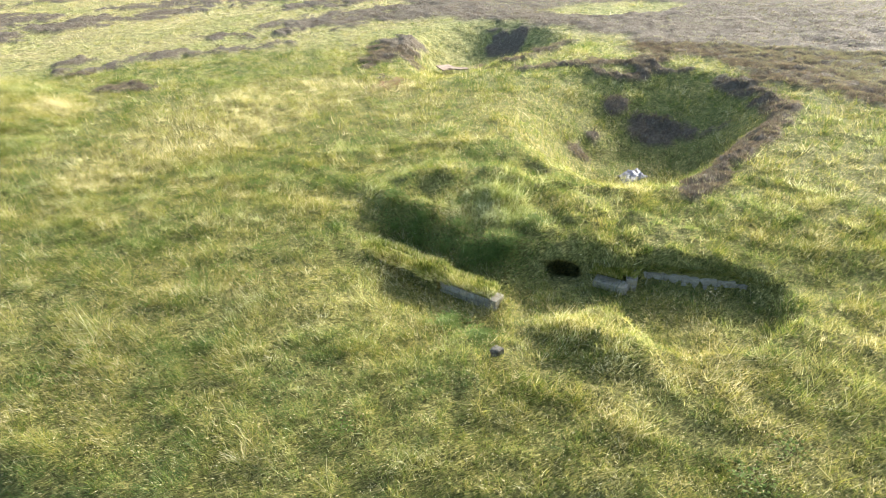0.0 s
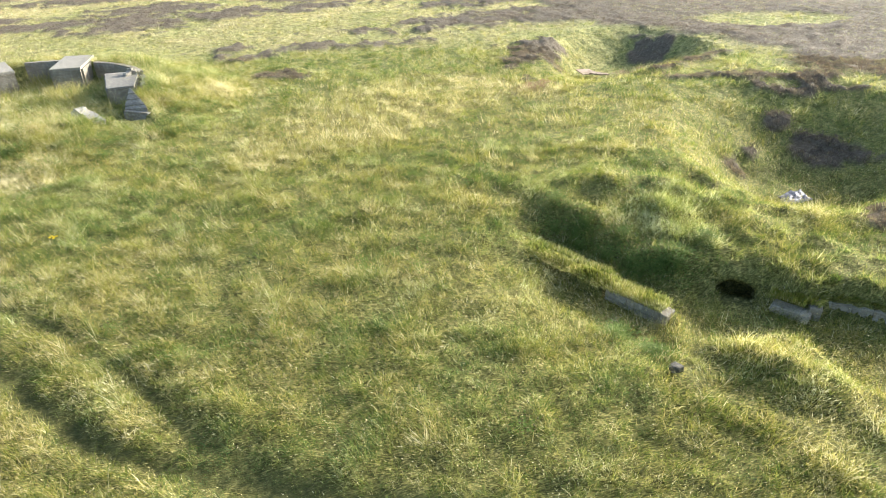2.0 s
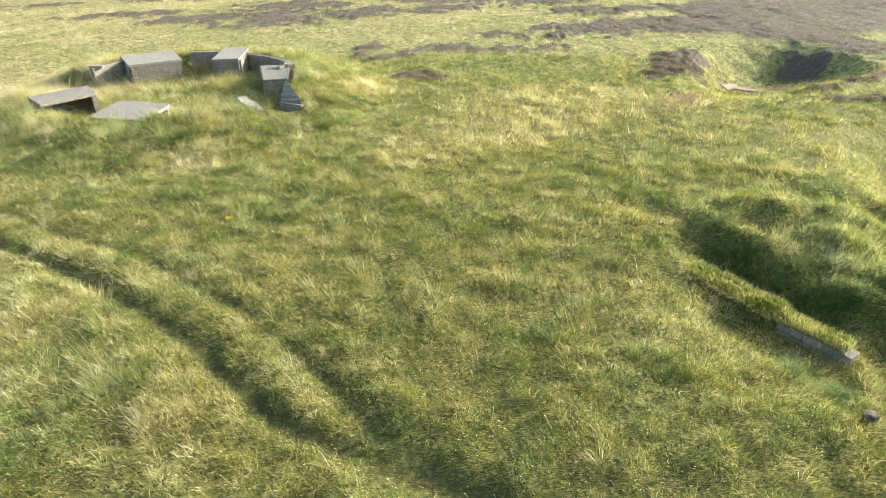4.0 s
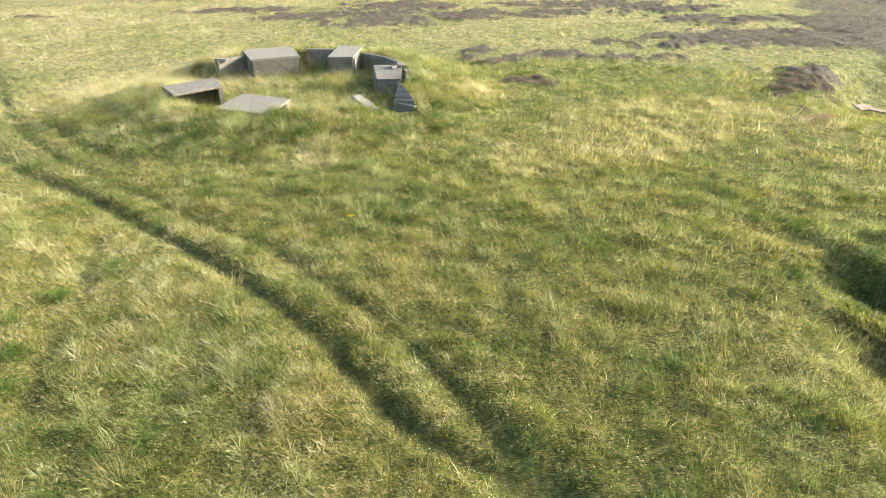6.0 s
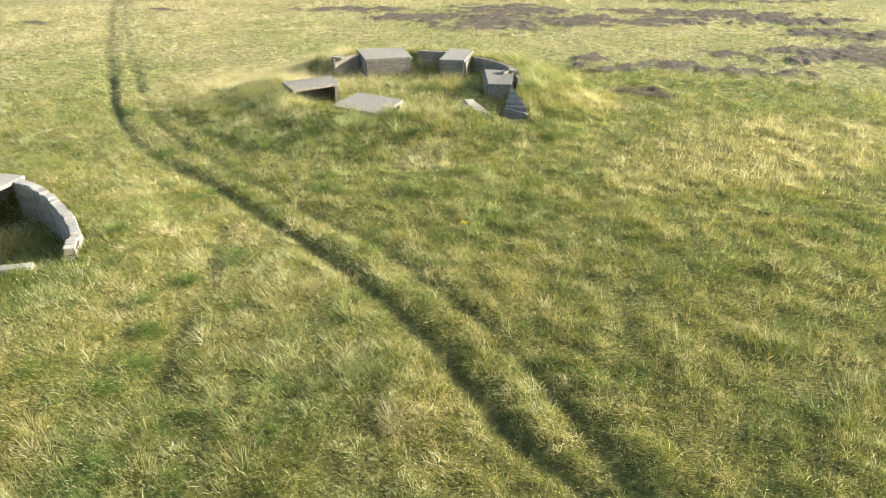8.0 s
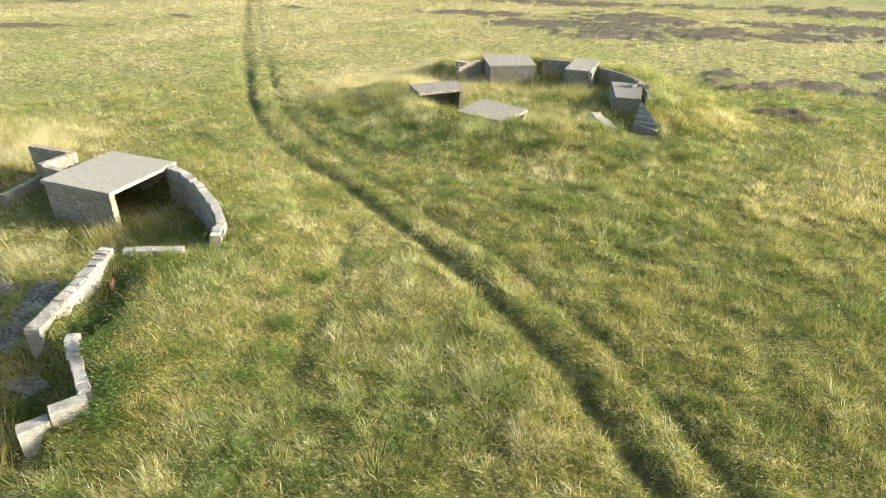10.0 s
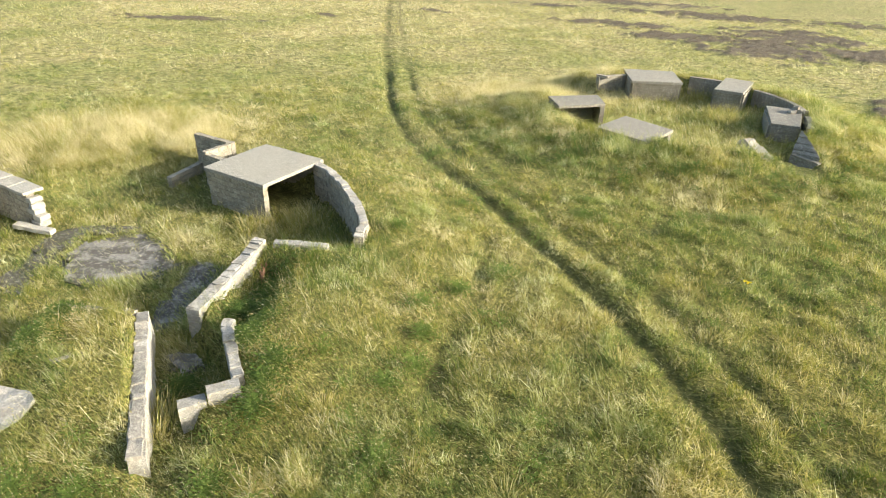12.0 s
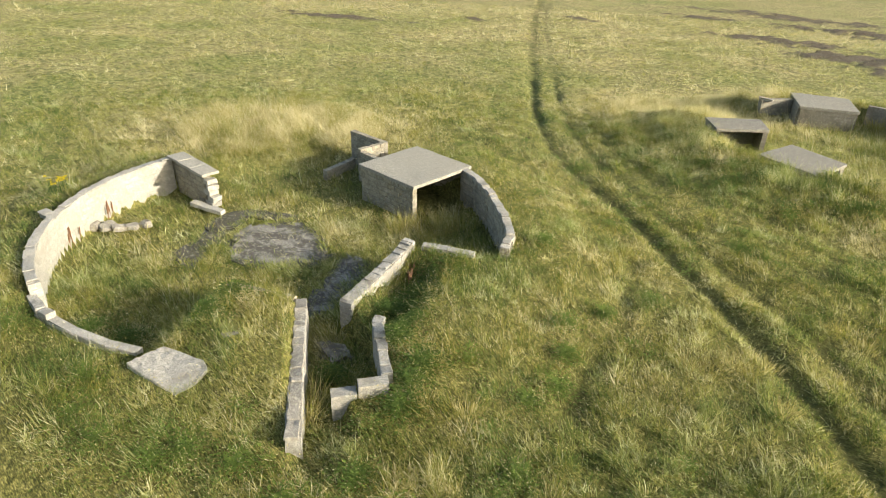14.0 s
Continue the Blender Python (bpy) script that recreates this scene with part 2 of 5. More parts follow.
    # quarry pits
    for rim, bottom, deep, seed in ((D_RIM, D_FLOOR, -2.3, 61), (E_RIM, E_FLOOR, -2.1, 71)):
        n = 0.9 * (fbm(x, y, 2.2, seed, 3) - 0.5)
        dr = np.maximum(-poly_sd(x, y, rim) + n, 0)
        df = np.maximum(poly_sd(x, y, bottom) + n, 0)
        k = dr / (dr + df + 1e-6)
        k = smooth(-0.12, 1.06, k) - 0.028 * (1 - k)
        k = np.clip(k, 0, 1) * (dr > 0)
        h = h + (deep + 0.2 * (fbm(x, y, 1.6, seed + 5, 2) - 0.5) - h) * k
    h = h - 0.75 * np.exp(-((x - 15.9) ** 2 + (y - 34.0) ** 2) / 4.0)
    # wheel ruts
    wx, wy = x + 0.35 * (fbm(x, y, 1.4, 83, 2) - 0.5), y + 0.35 * (fbm(x, y, 1.4, 87, 2) - 0.5)
    cut = 0.17 * np.exp(-(line_dist(wx, wy, RUT_1) / 0.30) ** 2) + 0.10 * np.exp(-(line_dist(wx, wy, RUT_2) / 0.28) ** 2) + 0.10 * np.exp(-(line_dist(x, y, RUT_3) / 0.28) ** 2)
    cut = 0.95 * cut * (0.7 + 0.6 * vnoise(x, y, 1.3, 81)) * (1 + 0.8 * smooth(24, 40, y))
    return h - cut


def turf_z(x, y):
    """Where the grass roots: the soil, or the turf over the hole."""
    u, v = hole_axes(x, y)
    z = ground_z(x, y)
    on = (u > 0.22) & (u < 1.7) & (np.abs(v) < 0.9)
    z[on] = ground_z(x[on], y[on], False)
    return z


def heather_mask(x, y):
    warp = 1.6 * (fbm(x, y, 2.6, 91, 3) - 0.5)
    fine = fbm(x, y, 1.3, 97, 3)
    m = smooth(1.0, -1.4, poly_sd(x, y, HEATH_EDGE) + 2.6 * warp)
    m = m * smooth(0.85, 1.1, ellipse(x, y, GREEN) + 0.35 * warp)
    for e in HEATHER:
        m = np.maximum(m, smooth(1.15, 0.8, ellipse(x, y, e) + 0.7 * warp + 2.6 * (fine - 0.5)))
    return m


def dry_mask(x, y):
    d = 0.08 + 0.30 * smooth(0.45, 0.75, fbm(x, y, 3.0, 101, 4))
    for cx, cy, s in ((-38.0, 16.3, 2.6), (-36.0, 19.7, 2.4), (-39.5, 14.0, 2.5), (-33.0, 21.0, 2.2), (-27.0, 36.0, 2.6), (-26.5, 41.0, 3.0), (-23.0, 38.5, 2.4), (6.2, 33.0, 2.2), (3.6, 31.3, 2.0), (1.2, 27.2, 1.6),
                      (-2.0, 26.0, 1.6), (7.8, 33.0, 2.0), (0.9, 29.0, 1.8), (-21.0, 40.4, 1.6), (11.4, 30.9, 1.3), (-4.6, 36.5, 1.2), (-11.5, 26.0, 1.2), (-8.5, 10.7, 0.4)):
        d = d + 0.95 * np.exp(-((x - cx) ** 2 + (y - cy) ** 2) / (2 * s * s))
    d = d + (0.10 + 0.45 * smooth(0.3, 0.55, fbm(x, y, 9.0, 131, 4))) * smooth(38, 62, y)
    d = d + 0.45 * smooth(40, 54, np.hypot(x + 9, y - 1)) * smooth(-18, -30, x) * smooth(0.3, 0.55, fbm(x, y, 6.0, 137, 3))
    return np.clip(d, 0, 1)


def heath_lift(x, y):
    """How far the heather's woody hummocks stand over the soil."""
    return (0.15 * domes(x, y, 0.55, 151) + 0.09 * domes(x, y, 1.25, 157)) * (0.6 + 0.8 * fbm(x, y, 2.0, 159, 2))


def rut_mask(x, y):
    return np.clip(np.exp(-(line_dist(x, y, RUT_1) / (0.30 + 0.006 * np.clip(y - 25, 0, 40))) ** 2) + 0.55 * np.exp(-(line_dist(x, y, RUT_2) / (0.22 + 0.006 * np.clip(y - 25, 0, 40))) ** 2) + 0.5 * np.exp(-(line_dist(x, y, RUT_3) / 0.3) ** 2), 0, 1)


def pad_mask(x, y):
    m = np.zeros(np.shape(x))
    for pts in PADS:
        m = np.maximum(m, smooth(0.12, -0.12, poly_sd(x, y, pts) - 0.02 + 0.9 * (fbm(x, y, 0.7, 141, 3) - 0.5)))
    return m


# ---- materials ----


def material(name):
    m = bpy.data.materials.new(name)
    m.use_nodes = True
    nt = m.node_tree
    nt.nodes.clear()
    out = nt.nodes.new("ShaderNodeOutputMaterial")
    return m, nt, out


def node(nt, kind, **values):
    n = nt.nodes.new(kind)
    for key, value in values.items():
        n.inputs[key].default_value = value
    return n


def ramp(nt, source, stops):
    r = nt.nodes.new("ShaderNodeValToRGB")
    els = r.color_ramp.elements
    els[0].position, els[0].color = stops[0][0], (*stops[0][1], 1)
    els[1].position, els[1].color = stops[-1][0], (*stops[-1][1], 1)
    for pos, col in stops[1:-1]:
        e = els.new(pos)
        e.color = (*col, 1)
    nt.links.new(source, r.inputs[0])
    return r.outputs[0]


def blend(nt, fac, a, b, mode="MIX"):
    n = nt.nodes.new("ShaderNodeMix")
    n.data_type, n.blend_type = "RGBA", mode
    for slot, value in ((n.inputs[0], fac), (n.inputs[6], a), (n.inputs[7], b)):
        if hasattr(value, "is_linked"):
            nt.links.new(value, slot)
        elif isinstance(value, tuple):
            slot.default_value = (*value, 1)
        else:
            slot.default_value = value
    return n.outputs[2]


def noise_tex(nt, scale, detail=4.0, rough=0.6, source=None):
    n = node(nt, "ShaderNodeTexNoise", Scale=scale, Detail=detail, Roughness=rough)
    if source is None:
        source = nt.nodes.new("ShaderNodeNewGeometry").outputs["Position"]
    nt.links.new(source, n.inputs["Vector"])
    return n.outputs[0]


def attribute(nt, name):
    a = nt.nodes.new("ShaderNodeAttribute")
    a.attribute_name = name
    return a.outputs["Fac"]


def masonry(name, dark, light, stain=(0.10, 0.09, 0.07), course=0.0, rough=0.9, lichen=0.4, bump=0.6, cover=(0.46, 0.62)):
    """Weathered concrete or stone; course: height of the board or block courses, 0 for none."""
    m, nt, out = material(name)
    fine, broad = noise_tex(nt, 26, 8, 0.85), noise_tex(nt, 1.7, 5, 0.65)
    col = ramp(nt, fine, [(0.43, dark), (0.57, light)])
    pits = noise_tex(nt, 55, 2, 0.5)
    col = blend(nt, ramp(nt, broad, [(cover[0], (0, 0, 0)), (cover[1], (0.88, 0.88, 0.88))]), col, stain)
    spots = noise_tex(nt, 9, 3, 0.5)
    col = blend(nt, ramp(nt, spots, [(0.56, (0, 0, 0)), (0.62, (lichen, lichen, lichen))]), col, (0.52, 0.50, 0.40))
    col = blend(nt, ramp(nt, pits, [(0.30, (0.75, 0.75, 0.75)), (0.40, (0, 0, 0))]), col, tuple(0.35 * v for v in dark))
    streak = noise_tex(nt, 7.5, 5, 0.75)
    col = blend(nt, ramp(nt, streak, [(0.53, (0, 0, 0)), (0.68, (0.42, 0.42, 0.42))]), col, tuple(0.55 * v for v in dark))
    info = nt.nodes.new("ShaderNodeObjectInfo")
    col = blend(nt, 0.26, col, ramp(nt, info.outputs["Random"], [(0.0, dark), (1.0, light)]))
    height = fine
    if course:
        pos = nt.nodes.new("ShaderNodeNewGeometry").outputs["Position"]
        sep = nt.nodes.new("ShaderNodeSeparateXYZ")
        nt.links.new(pos, sep.inputs[0])
        div = nt.nodes.new("ShaderNodeMath")
        div.operation = "DIVIDE"
        nt.links.new(sep.outputs[2], div.inputs[0])
        div.inputs[1].default_value = course
        fr = nt.nodes.new("ShaderNodeMath")
        fr.operation = "FRACT"
        nt.links.new(div.outputs[0], fr.inputs[0])
        line = ramp(nt, fr.outputs[0], [(0.0, (0, 0, 0)), (0.10, (1, 1, 1)), (0.92, (1, 1, 1)), (1.0, (0, 0, 0))])
        add = nt.nodes.new("ShaderNodeMath")
        add.operation = "MULTIPLY_ADD"
        nt.links.new(line, add.inputs[0])
        add.inputs[1].default_value = 0.8
        nt.links.new(fine, add.inputs[2])
        height = add.outputs[0]
    b = node(nt, "ShaderNodeBump", Strength=bump, Distance=0.02)
    nt.links.new(height, b.inputs["Height"])
    p = node(nt, "ShaderNodeBsdfPrincipled", Roughness=rough)
    p.inputs["Specular IOR Level"].default_value = 0.25
    nt.links.new(col, p.inputs["Base Color"])
    nt.links.new(b.outputs[0], p.inputs["Normal"])
    nt.links.new(p.outputs[0], out.inputs[0])
    return m


def plain(name, stops, scale=8.0, rough=0.85, bump=0.4, distance=0.01):
    m, nt, out = material(name)
    n = noise_tex(nt, scale, 5, 0.65)
    p = node(nt, "ShaderNodeBsdfPrincipled", Roughness=rough)
    p.inputs["Specular IOR Level"].default_value = 0.25
    nt.links.new(ramp(nt, n, stops), p.inputs["Base Color"])
    b = node(nt, "ShaderNodeBump", Strength=bump, Distance=distance)
    nt.links.new(n, b.inputs["Height"])
    nt.links.new(b.outputs[0], p.inputs["Normal"])
    nt.links.new(p.outputs[0], out.inputs[0])
    return m


def leaf_material(name, stops, through=0.4, rough=0.55, gloss=0.3, sage=()):
    """Blades and leaves: the colour runs over the attribute 'tint', some light comes through."""
    m, nt, out = material(name)
    col = ramp(nt, attribute(nt, "tint"), stops)
    if sage:
        col = blend(nt, attribute(nt, "sage"), col, ramp(nt, attribute(nt, "tint"), sage))
    p = node(nt, "ShaderNodeBsdfPrincipled", Roughness=rough)
    p.inputs["Specular IOR Level"].default_value = gloss
    nt.links.new(col, p.inputs["Base Color"])
    t = nt.nodes.new("ShaderNodeBsdfTranslucent")
    nt.links.new(blend(nt, 1.0, col, (1.0, 1.0, 0.7), "MULTIPLY"), t.inputs[0])
    mix = nt.nodes.new("ShaderNodeMixShader")
    mix.inputs[0].default_value = through
    nt.links.new(p.outputs[0], mix.inputs[1])
    nt.links.new(t.outputs[0], mix.inputs[2])
    nt.links.new(mix.outputs[0], out.inputs[0])
    return m


def ground_material():
    m, nt, out = material("turf_soil")
    fine, mid, broad = noise_tex(nt, 7, 6, 0.7), noise_tex(nt, 1.1, 5, 0.6), noise_tex(nt, 0.16, 4, 0.55)
    green = ramp(nt, fine, [(0.25, (0.085, 0.098, 0.026)), (0.5, (0.18, 0.19, 0.058)), (0.75, (0.32, 0.30, 0.12))])
    straw = ramp(nt, fine, [(0.25, (0.16, 0.14, 0.055)), (0.55, (0.34, 0.29, 0.14)), (0.8, (0.48, 0.42, 0.23))])
    dryness = nt.nodes.new("ShaderNodeMath")
    dryness.operation = "MULTIPLY"
    nt.links.new(attribute(nt, "dry"), dryness.inputs[0])
    nt.links.new(ramp(nt, mid, [(0.3, (0.3, 0.3, 0.3)), (0.65, (1, 1, 1))]), dryness.inputs[1])
    col = blend(nt, dryness.outputs[0], green, straw)
    col = blend(nt, ramp(nt, broad, [(0.45, (0, 0, 0)), (0.75, (0.35, 0.35, 0.35))]), col, (0.17, 0.22, 0.05))
    tuft = noise_tex(nt, 2.6, 3, 0.6)
    col = blend(nt, 1.0, col, ramp(nt, tuft, [(0.36, (0.5, 0.52, 0.5)), (0.5, (0.9, 0.9, 0.9)), (0.64, (1.25, 1.2, 1.25))]), "MULTIPLY")
    thatch = ramp(nt, fine, [(0.3, (0.055, 0.056, 0.015)), (0.5, (0.12, 0.116, 0.030)), (0.7, (0.25, 0.225, 0.075))])
    col = blend(nt, attribute(nt, "thatch"), col, thatch)
    place = nt.nodes.new("ShaderNodeMapping")
    place.inputs["Rotation"].default_value, place.inputs["Scale"].default_value = (0, 0, 0.6), (9.0, 48.0, 20.0)
    nt.links.new(nt.nodes.new("ShaderNodeNewGeometry").outputs["Position"], place.inputs["Vector"])
    fibre = noise_tex(nt, 1.0, 3, 0.6, place.outputs[0])
    col = blend(nt, 1.0, col, ramp(nt, fibre, [(0.36, (0.45, 0.48, 0.45)), (0.5, (1.0, 1.0, 1.0)), (0.64, (1.9, 1.85, 1.9))]), "MULTIPLY")
    brown = ramp(nt, fine, [(0.3, (0.048, 0.040, 0.028)), (0.5, (0.10, 0.084, 0.058)), (0.66, (0.165, 0.143, 0.098)), (0.8, (0.26, 0.235, 0.14))])
    col = blend(nt, attribute(nt, "heather"), col, brown)
    col = blend(nt, attribute(nt, "rut"), col, (0.07, 0.075, 0.025))
    slab = ramp(nt, noise_tex(nt, 16, 6, 0.75), [(0.35, (0.035, 0.03, 0.026)), (0.5, (0.10, 0.095, 0.085)), (0.62, (0.30, 0.29, 0.27)), (0.75, (0.38, 0.37, 0.35))])
    col = blend(nt, attribute(nt, "pad"), col, slab)
    p = node(nt, "ShaderNodeBsdfPrincipled", Roughness=0.95)
    p.inputs["Specular IOR Level"].default_value = 0.15
    nt.links.new(col, p.inputs["Base Color"])
    b = node(nt, "ShaderNodeBump", Strength=0.8, Distance=0.12)
    nt.links.new(fine, b.inputs["Height"])
    hummock = node(nt, "ShaderNodeBump", Strength=1.0, Distance=0.22)
    nt.links.new(mid, hummock.inputs["Height"])
    nt.links.new(b.outputs[0], hummock.inputs["Normal"])
    nt.links.new(hummock.outputs[0], p.inputs["Normal"])
    nt.links.new(p.outputs[0], out.inputs[0])
    return m


SOIL = ground_material()
# toned down for walls in shade; two sunlit low walls take paler CAST
BLOCK = masonry("weathered_block", (0.145, 0.13, 0.093), (0.41, 0.372, 0.28), stain=(0.20, 0.178, 0.122), lichen=0.35, bump=1.0)
MORTAR = plain("mortar", [(0.4, (0.11, 0.10, 0.075)), (0.6, (0.27, 0.25, 0.195))], 20)
LOCKER_ROOF = masonry("dark_roof_concrete", (0.13, 0.12, 0.095), (0.30, 0.285, 0.235), stain=(0.19, 0.18, 0.145), lichen=0.35, bump=1.0, cover=(0.5, 0.75))
ROOF = masonry("roof_concrete", (0.18, 0.168, 0.135), (0.43, 0.415, 0.35), stain=(0.31, 0.295, 0.245), lichen=0.5, bump=1.0, cover=(0.5, 0.75))
BOARDED = masonry("boarded_concrete", (0.13, 0.12, 0.092), (0.31, 0.285, 0.225), stain=(0.13, 0.115, 0.082), course=0.17, lichen=0.3, bump=0.9)
RENDERED = masonry("limewashed_render", (0.20, 0.192, 0.163), (0.455, 0.443, 0.39), stain=(0.29, 0.277, 0.23), lichen=0.3, bump=1.0)
CAST = masonry("rough_cast_concrete", (0.17, 0.163, 0.135), (0.47, 0.455, 0.405), stain=(0.21, 0.195, 0.155), lichen=0.4, bump=1.0)
STONE = masonry("flagstone", (0.14, 0.13, 0.105), (0.35, 0.33, 0.285), stain=(0.25, 0.23, 0.18), lichen=0.5, bump=0.8)
MOSSY = masonry("mossy_paving", (0.025, 0.024, 0.014), (0.15, 0.14, 0.11), stain=(0.035, 0.04, 0.015), lichen=0.35, bump=1.0)
PAVING = masonry("worn_paving", (0.06, 0.052, 0.04), (0.40, 0.385, 0.34), stain=(0.04, 0.034, 0.022), lichen=0.4, bump=1.0, cover=(0.42, 0.50))
TIMBER = plain("weathered_timber", [(0.3, (0.18, 0.13, 0.09)), (0.7, (0.36, 0.28, 0.20))], 6)
SHEET = plain("crumpled_sheet", [(0.40, (0.06, 0.062, 0.07)), (0.60, (0.24, 0.24, 0.27))], 6, 0.5, 0.8, 0.05)
GRASS = leaf_material("grass_blades", [(0.0, (0.075, 0.12, 0.020)), (0.25, (0.175, 0.205, 0.034)), (0.45, (0.305, 0.300, 0.060)), (0.62, (0.36, 0.305, 0.105)), (0.8, (0.53, 0.47, 0.235)), (1.0, (0.74, 0.68, 0.46))], 0.48, 0.55, 0.2,
                      [(0.0, (0.06, 0.115, 0.030)), (0.25, (0.15, 0.21, 0.048)), (0.45, (0.265, 0.315, 0.088)), (0.62, (0.37, 0.40, 0.145)), (0.8, (0.50, 0.52, 0.25)), (1.0, (0.70, 0.71, 0.47))])
HEATH = leaf_material("heather_sprigs", [(0.0, (0.09, 0.075, 0.05)), (0.35, (0.165, 0.128, 0.10)), (0.55, (0.225, 0.172, 0.150)), (0.75, (0.255, 0.235, 0.145)), (1.0, (0.34, 0.335, 0.20))], 0.35)
WEED = leaf_material("broad_leaves", [(0.0, (0.055, 0.095, 0.02)), (1.0, (0.17, 0.235, 0.05))], 0.35, 0.7, 0.12)
DOCK = leaf_material("dock_seed", [(0.0, (0.19, 0.105, 0.06)), (1.0, (0.30, 0.175, 0.10))], 0.2)
FLOWER = leaf_material("yellow_petals", [(0.0, (0.62, 0.48, 0.01)), (1.0, (0.75, 0.60, 0.02))], 0.3)

# ---- mesh helpers ----


def mesh_object(name, bm, mat, parent=None):
    me = bpy.data.meshes.new(name)
    bm.to_mesh(me)
    bm.free()
    me.materials.append(mat)
    ob = new(name, me)
    ob.parent = parent
    return ob


def part(name, bm, mat, parent, label=""):
    return tagged(mesh_object(name, bm, mat, parent), label)


def empty(name, x, y, z):
    ob = new(name)
    ob.location = (x, y, z)
    return ob


def child(name, me, parent, m):
    """One more object on a shared mesh, at the world pose m, under parent (an unrotated Empty)."""
    ob = new(name, me)
    ob.parent = parent
    ob.matrix_basis = Matrix.Translation(-parent.location) @ m
    return ob


def from_arrays(name, verts, faces, mat, attrs, smooth_faces=False):
    """A mesh from numpy arrays; faces is a list of (n, k) index arrays."""
    me = bpy.data.meshes.new(name)
    me.vertices.add(len(verts))
    me.vertices.foreach_set("co", verts.astype(np.float32).ravel())
    loops = np.concatenate([f.ravel() for f in faces]).astype(np.int32)
    sizes = np.concatenate([np.full(len(f), f.shape[1]) for f in faces]).astype(np.int32)
    me.loops.add(len(loops))
    me.loops.foreach_set("vertex_index", loops)
    me.polygons.add(len(sizes))
    me.polygons.foreach_set("loop_start", np.concatenate([[0], np.cumsum(sizes)[:-1]]).astype(np.int32))
    if smooth_faces:
        me.polygons.foreach_set("use_smooth", np.ones(len(sizes), bool))
    for key, values in attrs.items():
        me.attributes.new(key, "FLOAT", "POINT").data.foreach_set("value", values.astype(np.float32))
    me.update(calc_edges=True)
    me.materials.append(mat)
    return new(name, me)


def rough_box(bm, m, sx, sy, sz, cut=0.3, jitter=0.012, seed=0):
    """A box centred on m, cut into a grid and worn by noise."""
    made = bmesh.ops.create_cube(bm, size=1.0)["verts"]
    for axis, size in enumerate((sx, sy, sz)):
        n = max(1, min(14, int(size / cut)))
        for k in range(1, n):
            co, no = [0, 0, 0], [0, 0, 0]
            co[axis], no[axis] = -0.5 + k / n, 1
            geom = list({f for v in made for f in v.link_faces}) + list({e for v in made for e in v.link_edges}) + list(made)
            cut_geom = bmesh.ops.bisect_plane(bm, geom=geom, plane_co=co, plane_no=no)["geom_cut"]
            made = list(set(made) | {g for g in cut_geom if isinstance(g, bmesh.types.BMVert)})
    for v in made:
        p = Vector((v.co.x * sx, v.co.y * sy, v.co.z * sz))
        q = m @ p
        n = noise.noise_vector(q * 2.3 + Vector((seed, 0, 0))) * 1.0 + noise.noise_vector(q * 7.0) * 0.5
        edge = sum(abs(c) > 0.499 for c in v.co)
        v.co = q + n * jitter * (1.0 + 0.7 * (edge > 1))
    return made


def bevel_all(bm, width):
    sharp = [e for e in bm.edges if len(e.link_faces) == 2 and e.calc_face_angle() > 0.9]
    bmesh.ops.bevel(bm, geom=sharp, offset=width, segments=1, affect="EDGES", clamp_overlap=True)


def wall_mesh(pts, thick, z0, z1, step=0.35, jitter=0.015, seed=0):
    """A wall along a polyline, worn; z1 may be a function of the run (0 to 1)."""
    dense = [Vector(pts[0])]
    for p, q in zip(pts, pts[1:]):
        p, q = Vector(p), Vector(q)
        n = max(1, round((q - p).length / step))
        dense += [p.lerp(q, (k + 1) / n) for k in range(n)]
    runs = [0.0]
    for p, q in zip(dense, dense[1:]):
        runs.append(runs[-1] + (q - p).length)
    bm, rings = bmesh.new(), []
    for i, p in enumerate(dense):
        a, b = dense[max(i - 1, 0)], dense[min(i + 1, len(dense) - 1)]
        d = (b - a).normalized()
        side = Vector((-d.y, d.x))
        if 0 < i < len(dense) - 1:
            d1, d2 = (p - a).normalized(), (b - p).normalized()
            side = side / max(0.5, math.sqrt(max(0.25, (1 + d1.dot(d2)) / 2)))
        top = z1(runs[i] / runs[-1]) if callable(z1) else z1
        rows = 4
        ring = []
        for k in range(rows + 1):
            ring.append((p + side * thick / 2, z0 + (top - z0) * k / rows))
        for k in range(rows, -1, -1):
            ring.append((p - side * thick / 2, z0 + (top - z0) * k / rows))
        vs = []
        for xy, z in ring:
            q = Vector((xy.x, xy.y, z))
            q += noise.noise_vector(q * 2.1 + Vector((seed, 3, 0))) * jitter + noise.noise_vector(q * 8.0) * jitter * 0.5
            vs.append(bm.verts.new(q))
        rings.append(vs)
    n = len(rings[0])
    for r, s in zip(rings, rings[1:]):
        for k in range(n):
            bm.faces.new((r[k], s[k], s[(k + 1) % n], r[(k + 1) % n]))
    bm.faces.new(rings[0])
    bm.faces.new(rings[-1][::-1])
    bmesh.ops.recalc_face_normals(bm, faces=bm.faces)
    return bm


def move_to(bm, ob):
    bmesh.ops.translate(bm, verts=bm.verts, vec=-ob.location)
    return bm


def block_mesh(name, sx, sy, sz, seed, mat=None):
    bm = bmesh.new()
    rough_box(bm, Matrix.Identity(4), sx, sy, sz, cut=9.0, jitter=0.022, seed=seed)
    bevel_all(bm, 0.013)
    me = bpy.data.meshes.new(name)
    bm.to_mesh(me)
    bm.free()
    me.materials.append(mat or BLOCK)
    return me


BLOCK_L, BLOCK_H = 0.45, 0.205
BLOCKS = {}


